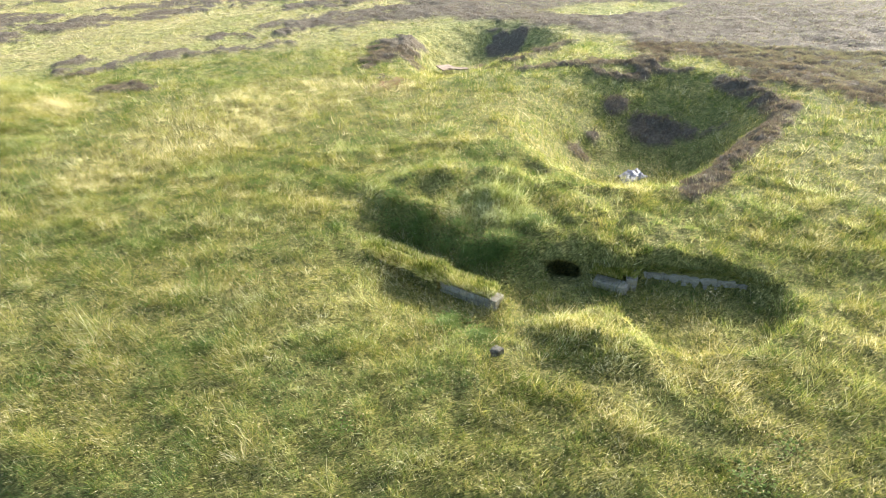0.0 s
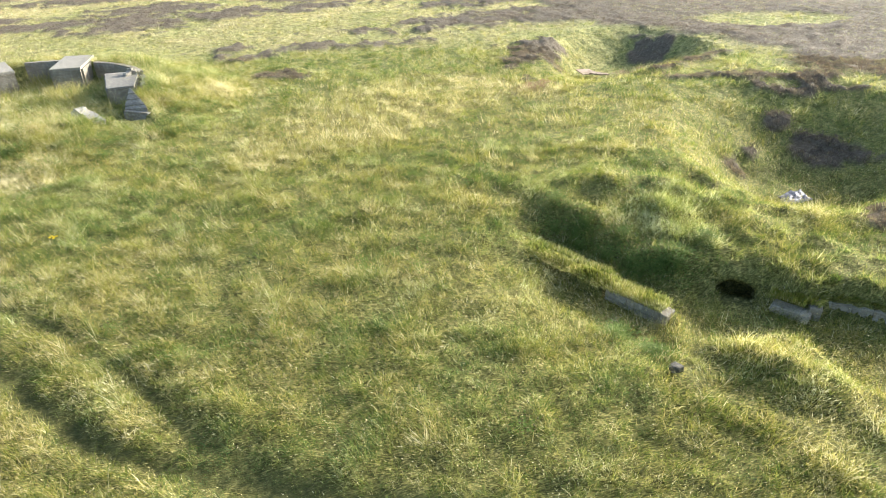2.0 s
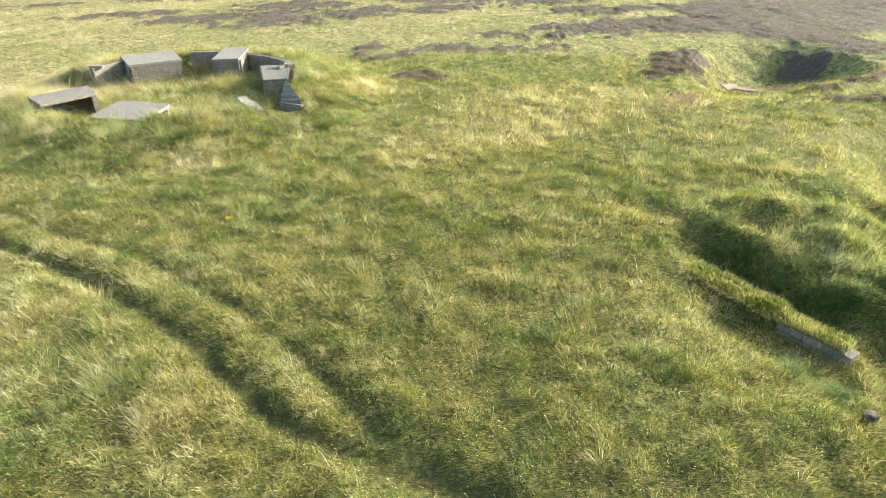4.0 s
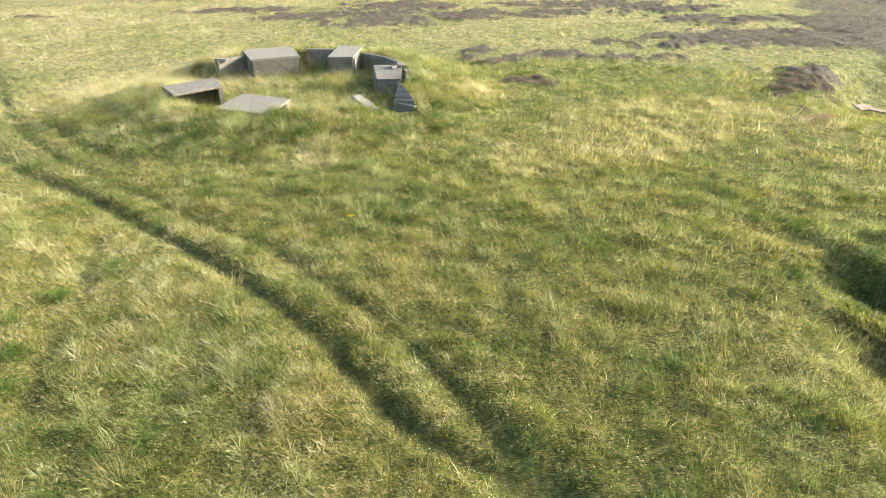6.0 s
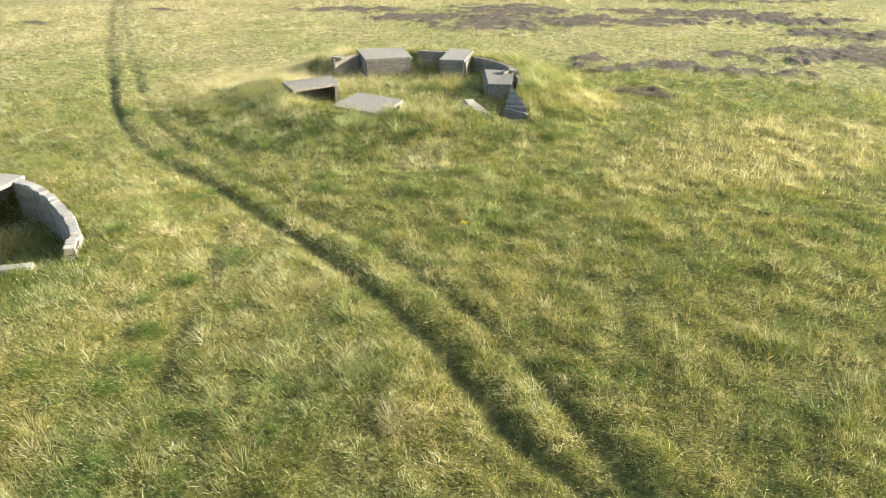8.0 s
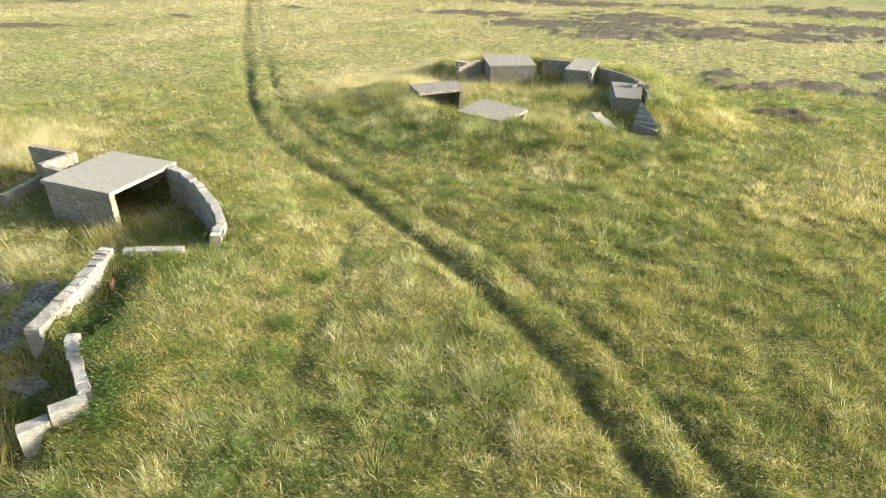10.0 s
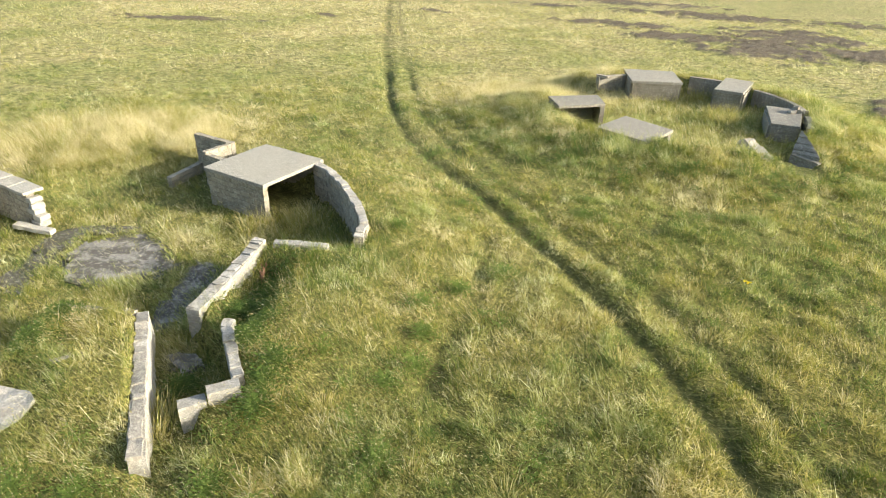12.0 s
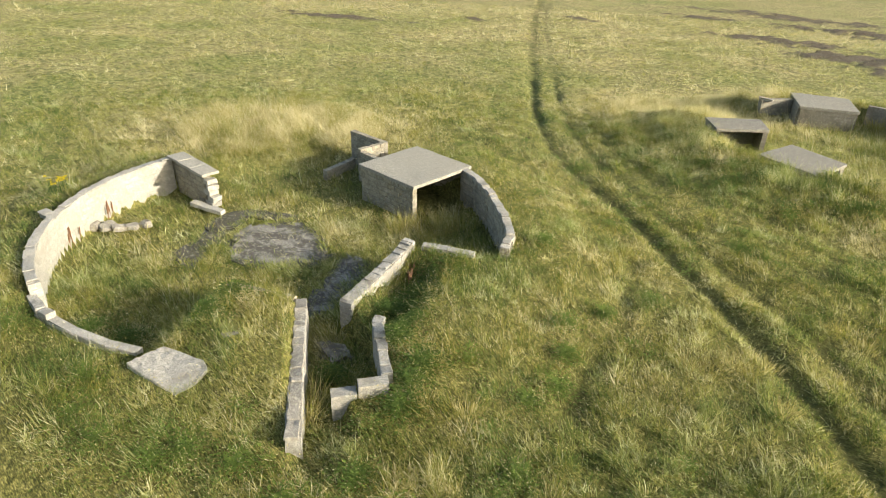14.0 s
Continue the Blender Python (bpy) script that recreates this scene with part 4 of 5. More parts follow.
# ---- sunken rooms ----


def sunken_rooms():
    w = empty("turfed_wall", 6.3, 12.2, -0.9)
    block_wall(w, [(6.76, 11.33), (5.90, 12.85)], 0.42, -0.9, lambda k: -0.06, 20)
    bank = wall_mesh([(5.86, 12.93), (5.40, 13.76), (4.85, 14.75), (4.25, 15.9)], 0.5, -0.7, lambda k: 0.02 + 0.13 * k, 0.2, 0.11, 77)
    earth = part("turf_bank", move_to(bank, w), SOIL, w, "grassed-over length of the wall")
    earth.data.attributes.new("thatch", "FLOAT", "POINT").data.foreach_set("value", np.full(len(earth.data.vertices), 0.9, np.float32))
    tagged(w, "block wall capped with turf between sunken trenches", "wall")
    p = empty("block_pier", 10.3, 10.9, -1.1)
    block_wall(p, [(9.70, 11.30), (10.20, 10.52)], 0.34, -1.15, lambda k: -0.27, 21)
    block_wall(p, [(10.32, 10.56), (10.68, 10.98)], 0.30, -1.15, lambda k: -0.13, 22)
    tagged(p, "broken corner pier of pale blocks", "wall")
    r = empty("block_wall", 11.8, 10.3, -1.1)
    block_wall(r, [(10.90, 10.97), (13.0, 9.13)], 0.28, -1.05, lambda k: -0.19 - 0.05 * k, 23)
    tagged(r, "low block wall along the back of the sunken room", "wall")
    f = empty("low_wall", 8.9, 7.4, -0.8)
    block_wall(f, [(8.35, 7.62), (9.2, 7.12)], 0.3, -1.0, lambda k: 0.02, 25)
    tagged(f, "short block footing showing between tussocks", "wall")
    n = 22
    us, vs = np.meshgrid(np.linspace(0.12, 1.6, n), np.linspace(-0.8, 0.8, n))
    us = us + 0.04 * np.sin(5 * vs) * (us < 0.2)
    px, py = (9.16 + us * 0.64 + vs * 0.77).ravel(), (11.92 + us * 0.77 - vs * 0.64).ravel()
    top = ground_z(px, py, False) + 0.012
    low = top - 0.13 - 0.42 * np.clip((np.abs(vs.ravel() + 0.06) - 0.16) / 0.42, 0, 1) ** 2 + 0.07 * fbm(px, py, 0.3, 301, 2)
    i = (np.arange(n - 1)[:, None] * n + np.arange(n - 1)[None, :]).ravel()
    up = np.stack([i, i + n, i + n + 1, i + 1], 1)
    rim = np.concatenate([np.arange(n), np.arange(1, n) * n + n - 1, n * n - 2 - np.arange(n - 1), (n - 2 - np.arange(n - 2)) * n])
    nxt = np.roll(rim, -1)
    roof = from_arrays("turf_roof", np.concatenate([np.stack([px, py, top], 1), np.stack([px, py, low], 1)]), [up, up[:, ::-1] + n * n, np.stack([rim, nxt, nxt + n * n, rim + n * n], 1)], SOIL,
                       {"thatch": np.full(2 * n * n, 0.9), "dry": np.full(2 * n * n, 0.2)})
    tagged(roof, "turf roof over a dark hole in the bank", "turf", kind="structure")


sunken_rooms()
loose_stone(5.45, 9.25, soil(5.45, 9.25) - 0.04, 0.24, 0.2, 0.24, 20, "small dark stone in the grass", MOSSY, seed=1)
loose_stone(-21.35, 6.65, 0.2, 0.5, 0.22, 0.3, 65, "pale stone post lying in grass", seed=2)
loose_stone(-31.25, 5.55, 0.45, 0.6, 0.35, 0.3, 10, "pale stone behind the curved wall", RENDERED, seed=3)
for k, (x, y) in enumerate(((-31.6, 7.25), (-31.2, 7.6), (-31.95, 7.0), (-30.85, 8.4), (-31.75, 7.5), (-31.0, 8.0))):
    loose_stone(x, y, A_FLOOR + 0.10, 0.46 - 0.03 * k, 0.30 + 0.04 * (k % 3), 0.16 + 0.03 * (k % 4), 67 * k, "grey rubble stone at the foot of the wall", seed=4 + k)

# ---- vegetation ----
RNG = np.random.default_rng(7)


def blades(name, x, y, height, width, lean, bend, tint, mat, fine, z=None, sage=None):
    """Blades of grass as one mesh. lean: the way each one falls (radians); bend: how far."""
    n = len(x)
    z = turf_z(x, y) - 0.02 if z is None else z
    dx, dy = np.cos(lean), np.sin(lean)
    turn = RNG.uniform(0, math.pi, n)
    sx, sy = np.cos(turn) * width / 2, np.sin(turn) * width / 2
    base = np.stack([x, y, z], 1)
    side = np.stack([sx, sy, np.zeros(n)], 1)
    up = np.sqrt(np.maximum(0.05, 1 - 0.75 * bend ** 2))
    tip = base + np.stack([dx * bend * height, dy * bend * height, up * height], 1)
    if fine:
        mid = base + np.stack([dx * bend * height * 0.36, dy * bend * height * 0.36, up * height * 0.60], 1)
        verts = np.stack([base, mid + side, mid - side, tip], 1).reshape(-1, 3)
        i = np.arange(n) * 4
        faces = [np.stack([i, i + 1, i + 2], 1), np.stack([i + 2, i + 1, i + 3], 1)]
        t = np.repeat(tint, 4)
    else:
        verts = np.stack([base - side, base + side, tip], 1).reshape(-1, 3)
        i = np.arange(n) * 3
        faces = [np.stack([i, i + 1, i + 2], 1)]
        t = np.repeat(tint, 3)
    attrs = {"tint": np.clip(t, 0, 1)}
    if sage is not None:
        attrs["sage"] = np.repeat(sage, 4 if fine else 3)
    return from_arrays(name, verts, faces, mat, attrs)


def covered(x, y):
    """Where no grass grows: slabs, walls, floors under roofs."""
    c = pad_mask(x, y) > RNG.uniform(0.6, 1.04, np.shape(x))
    for quad in ([(-27.8, 15.9), (-24.6, 15.9), (-24.6, 19.1), (-27.8, 19.1)], [(-19.9, 42.9), (-17.0, 44.0), (-15.8, 41.3), (-18.5, 40.0)], [(-13.85, 44.4), (-12.2, 44.2), (-12.3, 40.9), (-13.9, 40.9)],
                 [(-20.9, 33.25), (-18.9, 35.0), (-18.0, 33.6), (-19.75, 31.9)], [(-16.7, 33.2), (-14.2, 32.3), (-14.6, 29.85), (-17.2, 30.7)], [(-10.9, 39.9), (-9.1, 40.0), (-8.9, 36.6), (-10.2, 36.4)],
                 [(-22.2, 4.4), (-22.1, 5.2), (-21.1, 5.6), (-20.7, 5.55), (-20.6, 5.2), (-20.65, 4.8)]):
        c |= poly_sd(x, y, quad) < 0.0
    c |= poly_sd(x, y, [(-9.2, 31.9), (-8.4, 31.2), (-7.4, 30.9), (-7.35, 31.7), (-8.4, 34.6), (-9.0, 34.4)]) < 0.0
    for pts, half in ((ARC, 0.17), (RING_A, 0.2), ([(-26.9, 3.72), (-25.8, 3.66), (-24.5, 3.98), (-23.4, 4.4), (-22.6, 4.85)], 0.14), ([(-31.25, 18.4), (-28.95, 18.45), (-29.05, 17.0), (-27.75, 17.0)], 0.14),
                      ([(-33.7, 11.0), (-30.6, 11.05)], 0.25), ([(-21.7, 13.05), (-20.75, 9.72)], 0.22), ([(-21.4, 13.3), (-19.85, 14.05)], 0.15), ([(-21.62, 8.86), (-17.5, 5.78)], 0.17),
                      ([(-19.22, 9.52), (-17.35, 8.25), (-18.02, 7.16)], 0.17), ([(8.98, 11.72), (9.22, 12.02)], 0.44), ([(-11.0, 32.8), (-10.2, 31.8)], 0.4)):
        c |= line_dist(x, y, pts) < half
    return c


def wind(x, y):
    return 3.75 + 2.2 * (fbm(x, y, 4.5, 201, 2) - 0.5) + 1.4 * (vnoise(x, y, 0.9, 205) - 0.5)


def scatter(n, cx, cy, r0, r1, a0, a1):
    """Even points in a sector."""
    r = np.sqrt(RNG.uniform(r0 * r0, r1 * r1, n))
    a = np.radians(RNG.uniform(a0, a1, n))
    return cx + r * np.cos(a), cy + r * np.sin(a)


# grass tint offsets by place: real patches, plus light level put into colour
TONES = ((-14.9, 36.0, 8.0, 0.07), (-20.5, 32.0, 3.0, 0.06), (-3.0, 14.0, 4.5, -0.06), (-4.5, 15.0, 2.5, 0.04), (1.5, 7.3, 2.0, -0.12), (-11.0, 9.0, 3.5, -0.07), (6.0, 46.0, 12.0, -0.17), (-1.0, 10.5, 2.5, -0.08), (-15.5, 12.0, 3.0, 0.08), (-16.5, 16.5, 3.5, 0.16), (-22.0, 21.5, 3.0, 0.10), (-5.0, 8.8, 1.5, -0.08), (-12.5, 12.0, 3.0, 0.07), (3.5, 14.0, 3.0, 0.10), (0.5, 11.0, 1.5, 0.08), (-7.5, 20.0, 3.0, -0.06), (-14.0, 29.5, 2.2, -0.08), (-18.5, 29.5, 1.8, -0.08), (-14.9, 37.0, 6.0, 0.10),
         (-22.0, 14.0, 2.5, -0.04))


def sward(name, n_tuft, per, r0, r1, spread, h_mean, width, fine, label, loose=0.22, a0=8, a1=177, centre=(-4.5, 1.0), clump=0.42, tone0=0.0, pale=0.0):
    tx, ty = scatter(n_tuft, *centre, r0, r1, a0, a1)
    keep = heather_mask(tx, ty) < RNG.uniform(0.25, 0.75, len(tx))
    tx, ty = tx[keep], ty[keep]
    m = len(tx)
    lush = 0.5 * fbm(tx, ty, 1.8, 211, 3) + 0.5 * vnoise(tx, ty, 0.55, 217)
    rut = rut_mask(tx, ty)
    dry = dry_mask(tx, ty)
    mound = smooth(9.5, 7.5, np.hypot(tx - B_C[0], ty - B_C[1]))
    th = h_mean * (0.68 + 0.58 * smooth(0.3, 0.7, lush) + 0.45 * dry + 0.7 * mound) * np.clip(np.exp(RNG.normal(-0.08, 0.50, m)), 0.3, 2.3) * (1 - 0.7 * rut)
    pit = smooth(7.4, 6.6, np.hypot(tx - A_C[0], ty - A_C[1]))
    cl = clumps(tx, ty)
    th = th * (1 + 0.4 * pit) * (0.75 + 0.6 * smooth(0.30, 0.68, cl))
    tone = sum(up * np.exp(-((tx - cx) ** 2 + (ty - cy) ** 2) / (2 * s * s)) for cx, cy, s, up in TONES)
    # tint also drops between tussocks (cl): the shade of the gaps put into colour
    tt = 0.325 + 0.16 * (smooth(0.3, 0.7, cl) - 0.5) + tone0 + tone + 0.08 * pit + 0.42 * dry + RNG.normal(0, 0.22, m) + 0.40 * (fbm(tx, ty, 1.6, 223, 3) - 0.5) - 0.10 * smooth(0.48, 0.68, fbm(tx, ty, 1.6, 221, 3)) + clump * (vnoise(tx, ty, 0.6, 227) - 0.5) - 0.08 * rut
    k = np.repeat(np.arange(m), per)
    ox, oy = RNG.normal(0, spread, len(k)), RNG.normal(0, spread, len(k))
    far = RNG.random(len(k)) < loose
    ox, oy = np.where(far, ox * 2.8, ox), np.where(far, oy * 2.8, oy)
    x, y = tx[k] + ox, ty[k] + oy
    keep = ~covered(x, y)
    k, x, y, ox, oy = k[keep], x[keep], y[keep], ox[keep], oy[keep]
    out = np.arctan2(oy, ox)
    w = wind(x, y)
    vx = np.cos(w) * 0.45 + 0.6 * np.cos(out) * np.minimum(1, np.hypot(ox, oy) / (2 * spread)) + RNG.normal(0, 0.75, len(k))
    vy = np.sin(w) * 0.45 + 0.6 * np.sin(out) * np.minimum(1, np.hypot(ox, oy) / (2 * spread)) + RNG.normal(0, 0.75, len(k))
    bend = np.clip(0.32 + 0.34 * np.hypot(vx, vy) + RNG.normal(0, 0.14, len(k)), 0.08, 1.05)
    h = th[k] * RNG.uniform(0.45, 1.25, len(k))
    tint = tt[k] + RNG.normal(0, 0.19, len(k)) + 0.35 * (RNG.random(len(k)) < 0.06)
    ob = blades(name, x, y, h, width * RNG.uniform(0.5, 1.4, len(k)), np.arctan2(vy, vx), bend, tint, GRASS, fine, sage=np.clip(0.52 + pale + 2.6 * (fbm(tx, ty, 1.3, 229, 3) - 0.5) - 1.3 * dry + RNG.normal(0, 0.25, m), 0, 1)[k])
    tagged(ob, label, "grass", kind="stuff")


sward("grass", 13500, 21, 5.0, 12.5, 0.048, 0.16, 0.0082, True, "long wind-combed green and straw-coloured grass", a0=-4)
sward("grass", 36000, 17, 12.0, 25.0, 0.052, 0.165, 0.0112, False, "long wind-combed green and straw-coloured grass")
sward("grass", 46000, 10, 24.5, 45.0, 0.07, 0.17, 0.018, False, "rough moorland grass in tussocks")
sward("grass", 52000, 5, 44.5, 100.0, 0.13, 0.14, 0.036, False, "rough moorland grass in tussocks", tone0=0.09)
sward("tussock", 3600, 34, 12.0, 26.0, 0.09, 0.19, 0.0095, False, "taller tussocks standing over the sward", loose=0.1, clump=0.6)
sward("tussock", 6500, 24, 25.0, 48.0, 0.12, 0.20, 0.014, False, "taller tussocks standing over the sward", loose=0.1, clump=0.6)
sward("tussock", 6500, 13, 47.0, 95.0, 0.22, 0.17, 0.028, False, "taller tussocks standing over the sward", loose=0.1, clump=0.6, tone0=0.10)
sward("pale_grass", 170, 32, 0.0, 1.2, 0.11, 0.15, 0.010, True, "pale plume of long grass on the mound by the sunken room", a0=0, a1=360, centre=(7.85, 8.75), tone0=0.16, clump=0.3, pale=0.6)
sward("pale_grass", 260, 32, 0.0, 1.6, 0.09, 0.17, 0.010, False, "pale plume of long grass on the bank", a0=0, a1=360, centre=(9.5, 14.8), tone0=0.14, clump=0.4, pale=0.4)
sward("tall_dry_grass", 900, 50, 0.0, 3.4, 0.12, 0.24, 0.015, False, "tall straw-coloured grass on the bank of the far pit", a0=0, a1=360, centre=(-22.4, 32.6), tone0=0.14, pale=0.2)
sward("tall_grass", 3600, 44, 6.7, 11.8, 0.10, 0.20, 0.014, False, "tall shaggy grass on the bank of the far pit", a0=0, a1=360, centre=B_C, clump=0.8, tone0=0.06)
sward("tall_dry_grass", 1500, 46, 0.0, 5.0, 0.13, 0.30, 0.011, False, "tall straw-coloured grass behind the near pit", a0=0, a1=360, centre=(-36.6, 18.2), tone0=0.03, clump=0.7)
sward("tall_dry_grass", 900, 46, 0.0, 3.6, 0.13, 0.22, 0.014, False, "tall straw-coloured grass beside the far pit", a0=0, a1=360, centre=(-25.0, 38.5), tone0=0.12)


def seed_stems(n, r0, r1, tall, width, label):
    """Thin pale flowering stems that stand over the sward, each with a drooping head."""
    x, y = scatter(n * 3, -4.5, 1.0, r0, r1, 8, 177)
    want = (0.45 + 0.9 * dry_mask(x, y) + 1.0 * smooth(11.0, 8.0, np.hypot(x - B_C[0], y - B_C[1]))) * (heather_mask(x, y) < 0.4) * (rut_mask(x, y) < 0.4)
    keep = (RNG.random(len(x)) < want * 0.5) & ~covered(x, y)
    x, y = x[keep], y[keep]
    m = len(x)
    z = ground_z(x, y)
    h = tall * RNG.uniform(0.6, 1.3, m)
    lean = wind(x, y) + RNG.normal(0, 0.7, m)
    b = np.clip(RNG.normal(0.35, 0.15, m), 0.05, 0.8)
    foot = np.stack([x, y, z], 1)
    top = foot + np.stack([np.cos(lean) * b * h, np.sin(lean) * b * h, h], 1)
    head = top + np.stack([np.cos(lean) * 0.35 * h, np.sin(lean) * 0.35 * h, 0.12 * h], 1) * 0.42
    a = RNG.uniform(0, math.pi, m)
    s = np.stack([np.cos(a) * width / 2, np.sin(a) * width / 2, np.zeros(m)], 1)
    mid = (top + head) / 2
    verts = np.stack([foot - s * 0.4, foot + s * 0.4, top, mid + s * 2.3, mid - s * 2.3, head], 1).reshape(-1, 3)
    i = np.arange(m) * 6
    faces = [np.stack([i, i + 1, i + 2], 1), np.stack([i + 2, i + 3, i + 5], 1), np.stack([i + 2, i + 5, i + 4], 1)]
    ob = from_arrays("seed_grass", verts, faces, GRASS, {"tint": np.repeat(np.clip(RNG.normal(0.74, 0.17, m), 0, 1), 6)})
    tagged(ob, label, "grass", kind="stuff")


seed_stems(34000, 5.5, 17, 0.34, 0.0065, "pale seeding grass stems above the sward")
seed_stems(56000, 16.5, 48, 0.38, 0.013, "pale seeding grass stems above the sward")


def heather(n_tuft, per, r0, r1, a0, a1, spread, tall, width):
    tx, ty = scatter(n_tuft, -4.5, 1.0, r0, r1, a0, a1)
    keep = heather_mask(tx, ty) > RNG.uniform(0.3, 0.7, len(tx))
    tx, ty = tx[keep], ty[keep]
    m = len(tx)
    tt = np.clip(0.40 + RNG.normal(0, 0.2, m) + 0.4 * (fbm(tx, ty, 3.0, 231, 2) - 0.5) + 0.34 * smooth(27.5, 32.0, tx), 0, 1)
    th = tall * RNG.uniform(0.5, 1.4, m)
    k = np.repeat(np.arange(m), per)
    ox, oy = RNG.normal(0, spread, len(k)), RNG.normal(0, spread, len(k))
    x, y = tx[k] + ox, ty[k] + oy
    lift = ground_z(x, y) + heath_lift(x, y) - 0.02
    ob = blades("heather", x, y, th[k] * RNG.uniform(0.6, 1.2, len(k)), width * RNG.uniform(0.6, 1.3, len(k)), np.arctan2(oy, ox), np.clip(0.25 + 1.0 * np.hypot(ox, oy), 0, 0.7),
                tt[k] + RNG.normal(0, 0.12, len(k)), HEATH, False, z=lift)
    tagged(ob, "low brown and purple heather clumps on the moor", "heather", kind="stuff")


heather(42000, 28, 14, 45, 14, 120, 0.13, 0.12, 0.022)
heather(46000, 10, 44, 115, 14, 160, 0.24, 0.12, 0.050)


def turf_cap(pts, half, z_of, n, name, label, tall=0.22, hang=0.5):
    """Grass along the top of a wall, the outer blades hanging over its faces."""
    lengths = [math.hypot(q[0] - p[0], q[1] - p[1]) for p, q in zip(pts, pts[1:])]
    seg = RNG.choice(len(lengths), n, p=np.array(lengths) / sum(lengths))
    p, q = np.array(pts)[seg], np.array(pts)[seg + 1]
    f = RNG.random(n)
    d = (q - p) / np.linalg.norm(q - p, axis=1)[:, None]
    off = RNG.uniform(-half, half, n)
    x, y = p[:, 0] + f * (q - p)[:, 0] - d[:, 1] * off, p[:, 1] + f * (q - p)[:, 1] + d[:, 0] * off
    edge = np.abs(off) / half
    lean = np.where(edge > 0.55, np.arctan2(d[:, 0] * np.sign(off), -d[:, 1] * np.sign(off)), wind(x, y)) + RNG.normal(0, 0.4, n)
    bend = np.clip(0.3 + 0.75 * edge * hang + RNG.normal(0, 0.12, n), 0.1, 1.15)
    tint = 0.22 + 0.60 * fbm(x, y, 0.6, 241, 3) + RNG.normal(0, 0.20, n)
    ob = blades(name, x, y, tall * RNG.uniform(0.5, 1.3, n), 0.018 * RNG.uniform(0.6, 1.3, n), lean, bend, tint, GRASS, True, z=z_of(x, y), sage=np.clip(fbm(x, y, 0.8, 247, 2) + RNG.normal(0, 0.2, n), 0, 1))
    tagged(ob, label, "grass", kind="stuff")


turf_cap([(6.68, 11.48), (5.85, 12.95)], 0.26, lambda x, y: -0.12 + 0.12 * fbm(x, y, 0.5, 251, 2), 3000, "turf_cap", "shaggy turf hanging over the wall top", 0.20)
turf_cap([(5.85, 12.95), (5.40, 13.76), (4.85, 14.75), (4.25, 15.9)], 0.40, lambda x, y: -0.12 + 0.03 * wall_axes(x, y)[0] + 0.16 * fbm(x, y, 0.5, 251, 2), 7500, "turf_cap", "shaggy turf hanging over the wall top", 0.17, 0.8)
turf_cap([(9.75, 11.5), (10.25, 10.8), (10.93, 11.17), (13.1, 9.38), (13.45, 8.7)], 0.26, lambda x, y: -0.24 + 0.2 * fbm(x, y, 0.5, 252, 2), 8500, "turf_cap", "shaggy turf hanging over the wall top", 0.22)

# ---- small things ----


def leafy(name, centres, n, mat, tall, leaf, label, category, tint=0.5):
    """Clumps of broad leaves as one mass."""
    cs = np.array(centres)
    k = RNG.integers(0, len(cs), n)
    r = np.abs(RNG.normal(0, 1, n)) * cs[k, 2] * 0.55
    a = RNG.uniform(0, 2 * math.pi, n)
    x, y = cs[k, 0] + r * np.cos(a), cs[k, 1] + r * np.sin(a)
    keep = ~covered(x, y)
    x, y, r, a = x[keep], y[keep], r[keep], a[keep]
    m = len(x)
    z = ground_z(x, y) + RNG.uniform(0.1, 1.0, m) * tall * np.exp(-(r / 0.9) ** 2)
    d = np.stack([np.cos(a), np.sin(a), RNG.uniform(-0.2, 0.5, m)], 1) * leaf * RNG.uniform(0.6, 1.4, m)[:, None]
    s = np.stack([-np.sin(a), np.cos(a), RNG.uniform(-0.3, 0.3, m)], 1) * leaf * 0.32
    p = np.stack([x, y, z], 1)
    verts = np.stack([p, p + d * 0.5 + s, p + d, p + d * 0.5 - s], 1).reshape(-1, 3)
    i = np.arange(m) * 4
    ob = from_arrays(name, verts, [np.stack([i, i + 1, i + 2, i + 3], 1)], mat, {"tint": np.repeat(np.clip(RNG.normal(tint, 0.25, m), 0, 1), 4)})
    return tagged(ob, label, category, kind="stuff")


leafy("nettles", [(-20.3, 12.6, 0.9), (-19.9, 11.6, 0.8), (-20.0, 10.6, 0.6), (-18.3, 9.4, 0.6), (-17.0, 8.6, 0.5), (-22.6, 6.6, 0.8), (-22.9, 7.6, 0.6), (-19.4, 8.2, 0.5), (-25.5, 4.6, 0.8), (-24.4, 5.2, 0.7), (-20.1, 12.1, 0.9), (-19.6, 11.0, 0.9), (-18.9, 10.2, 0.7), (-17.2, 9.2, 0.7), (-16.7, 8.0, 0.6)], 15000, WEED, 0.38, 0.07, "dark green nettles against the ruined walls", "nettles", 0.3)
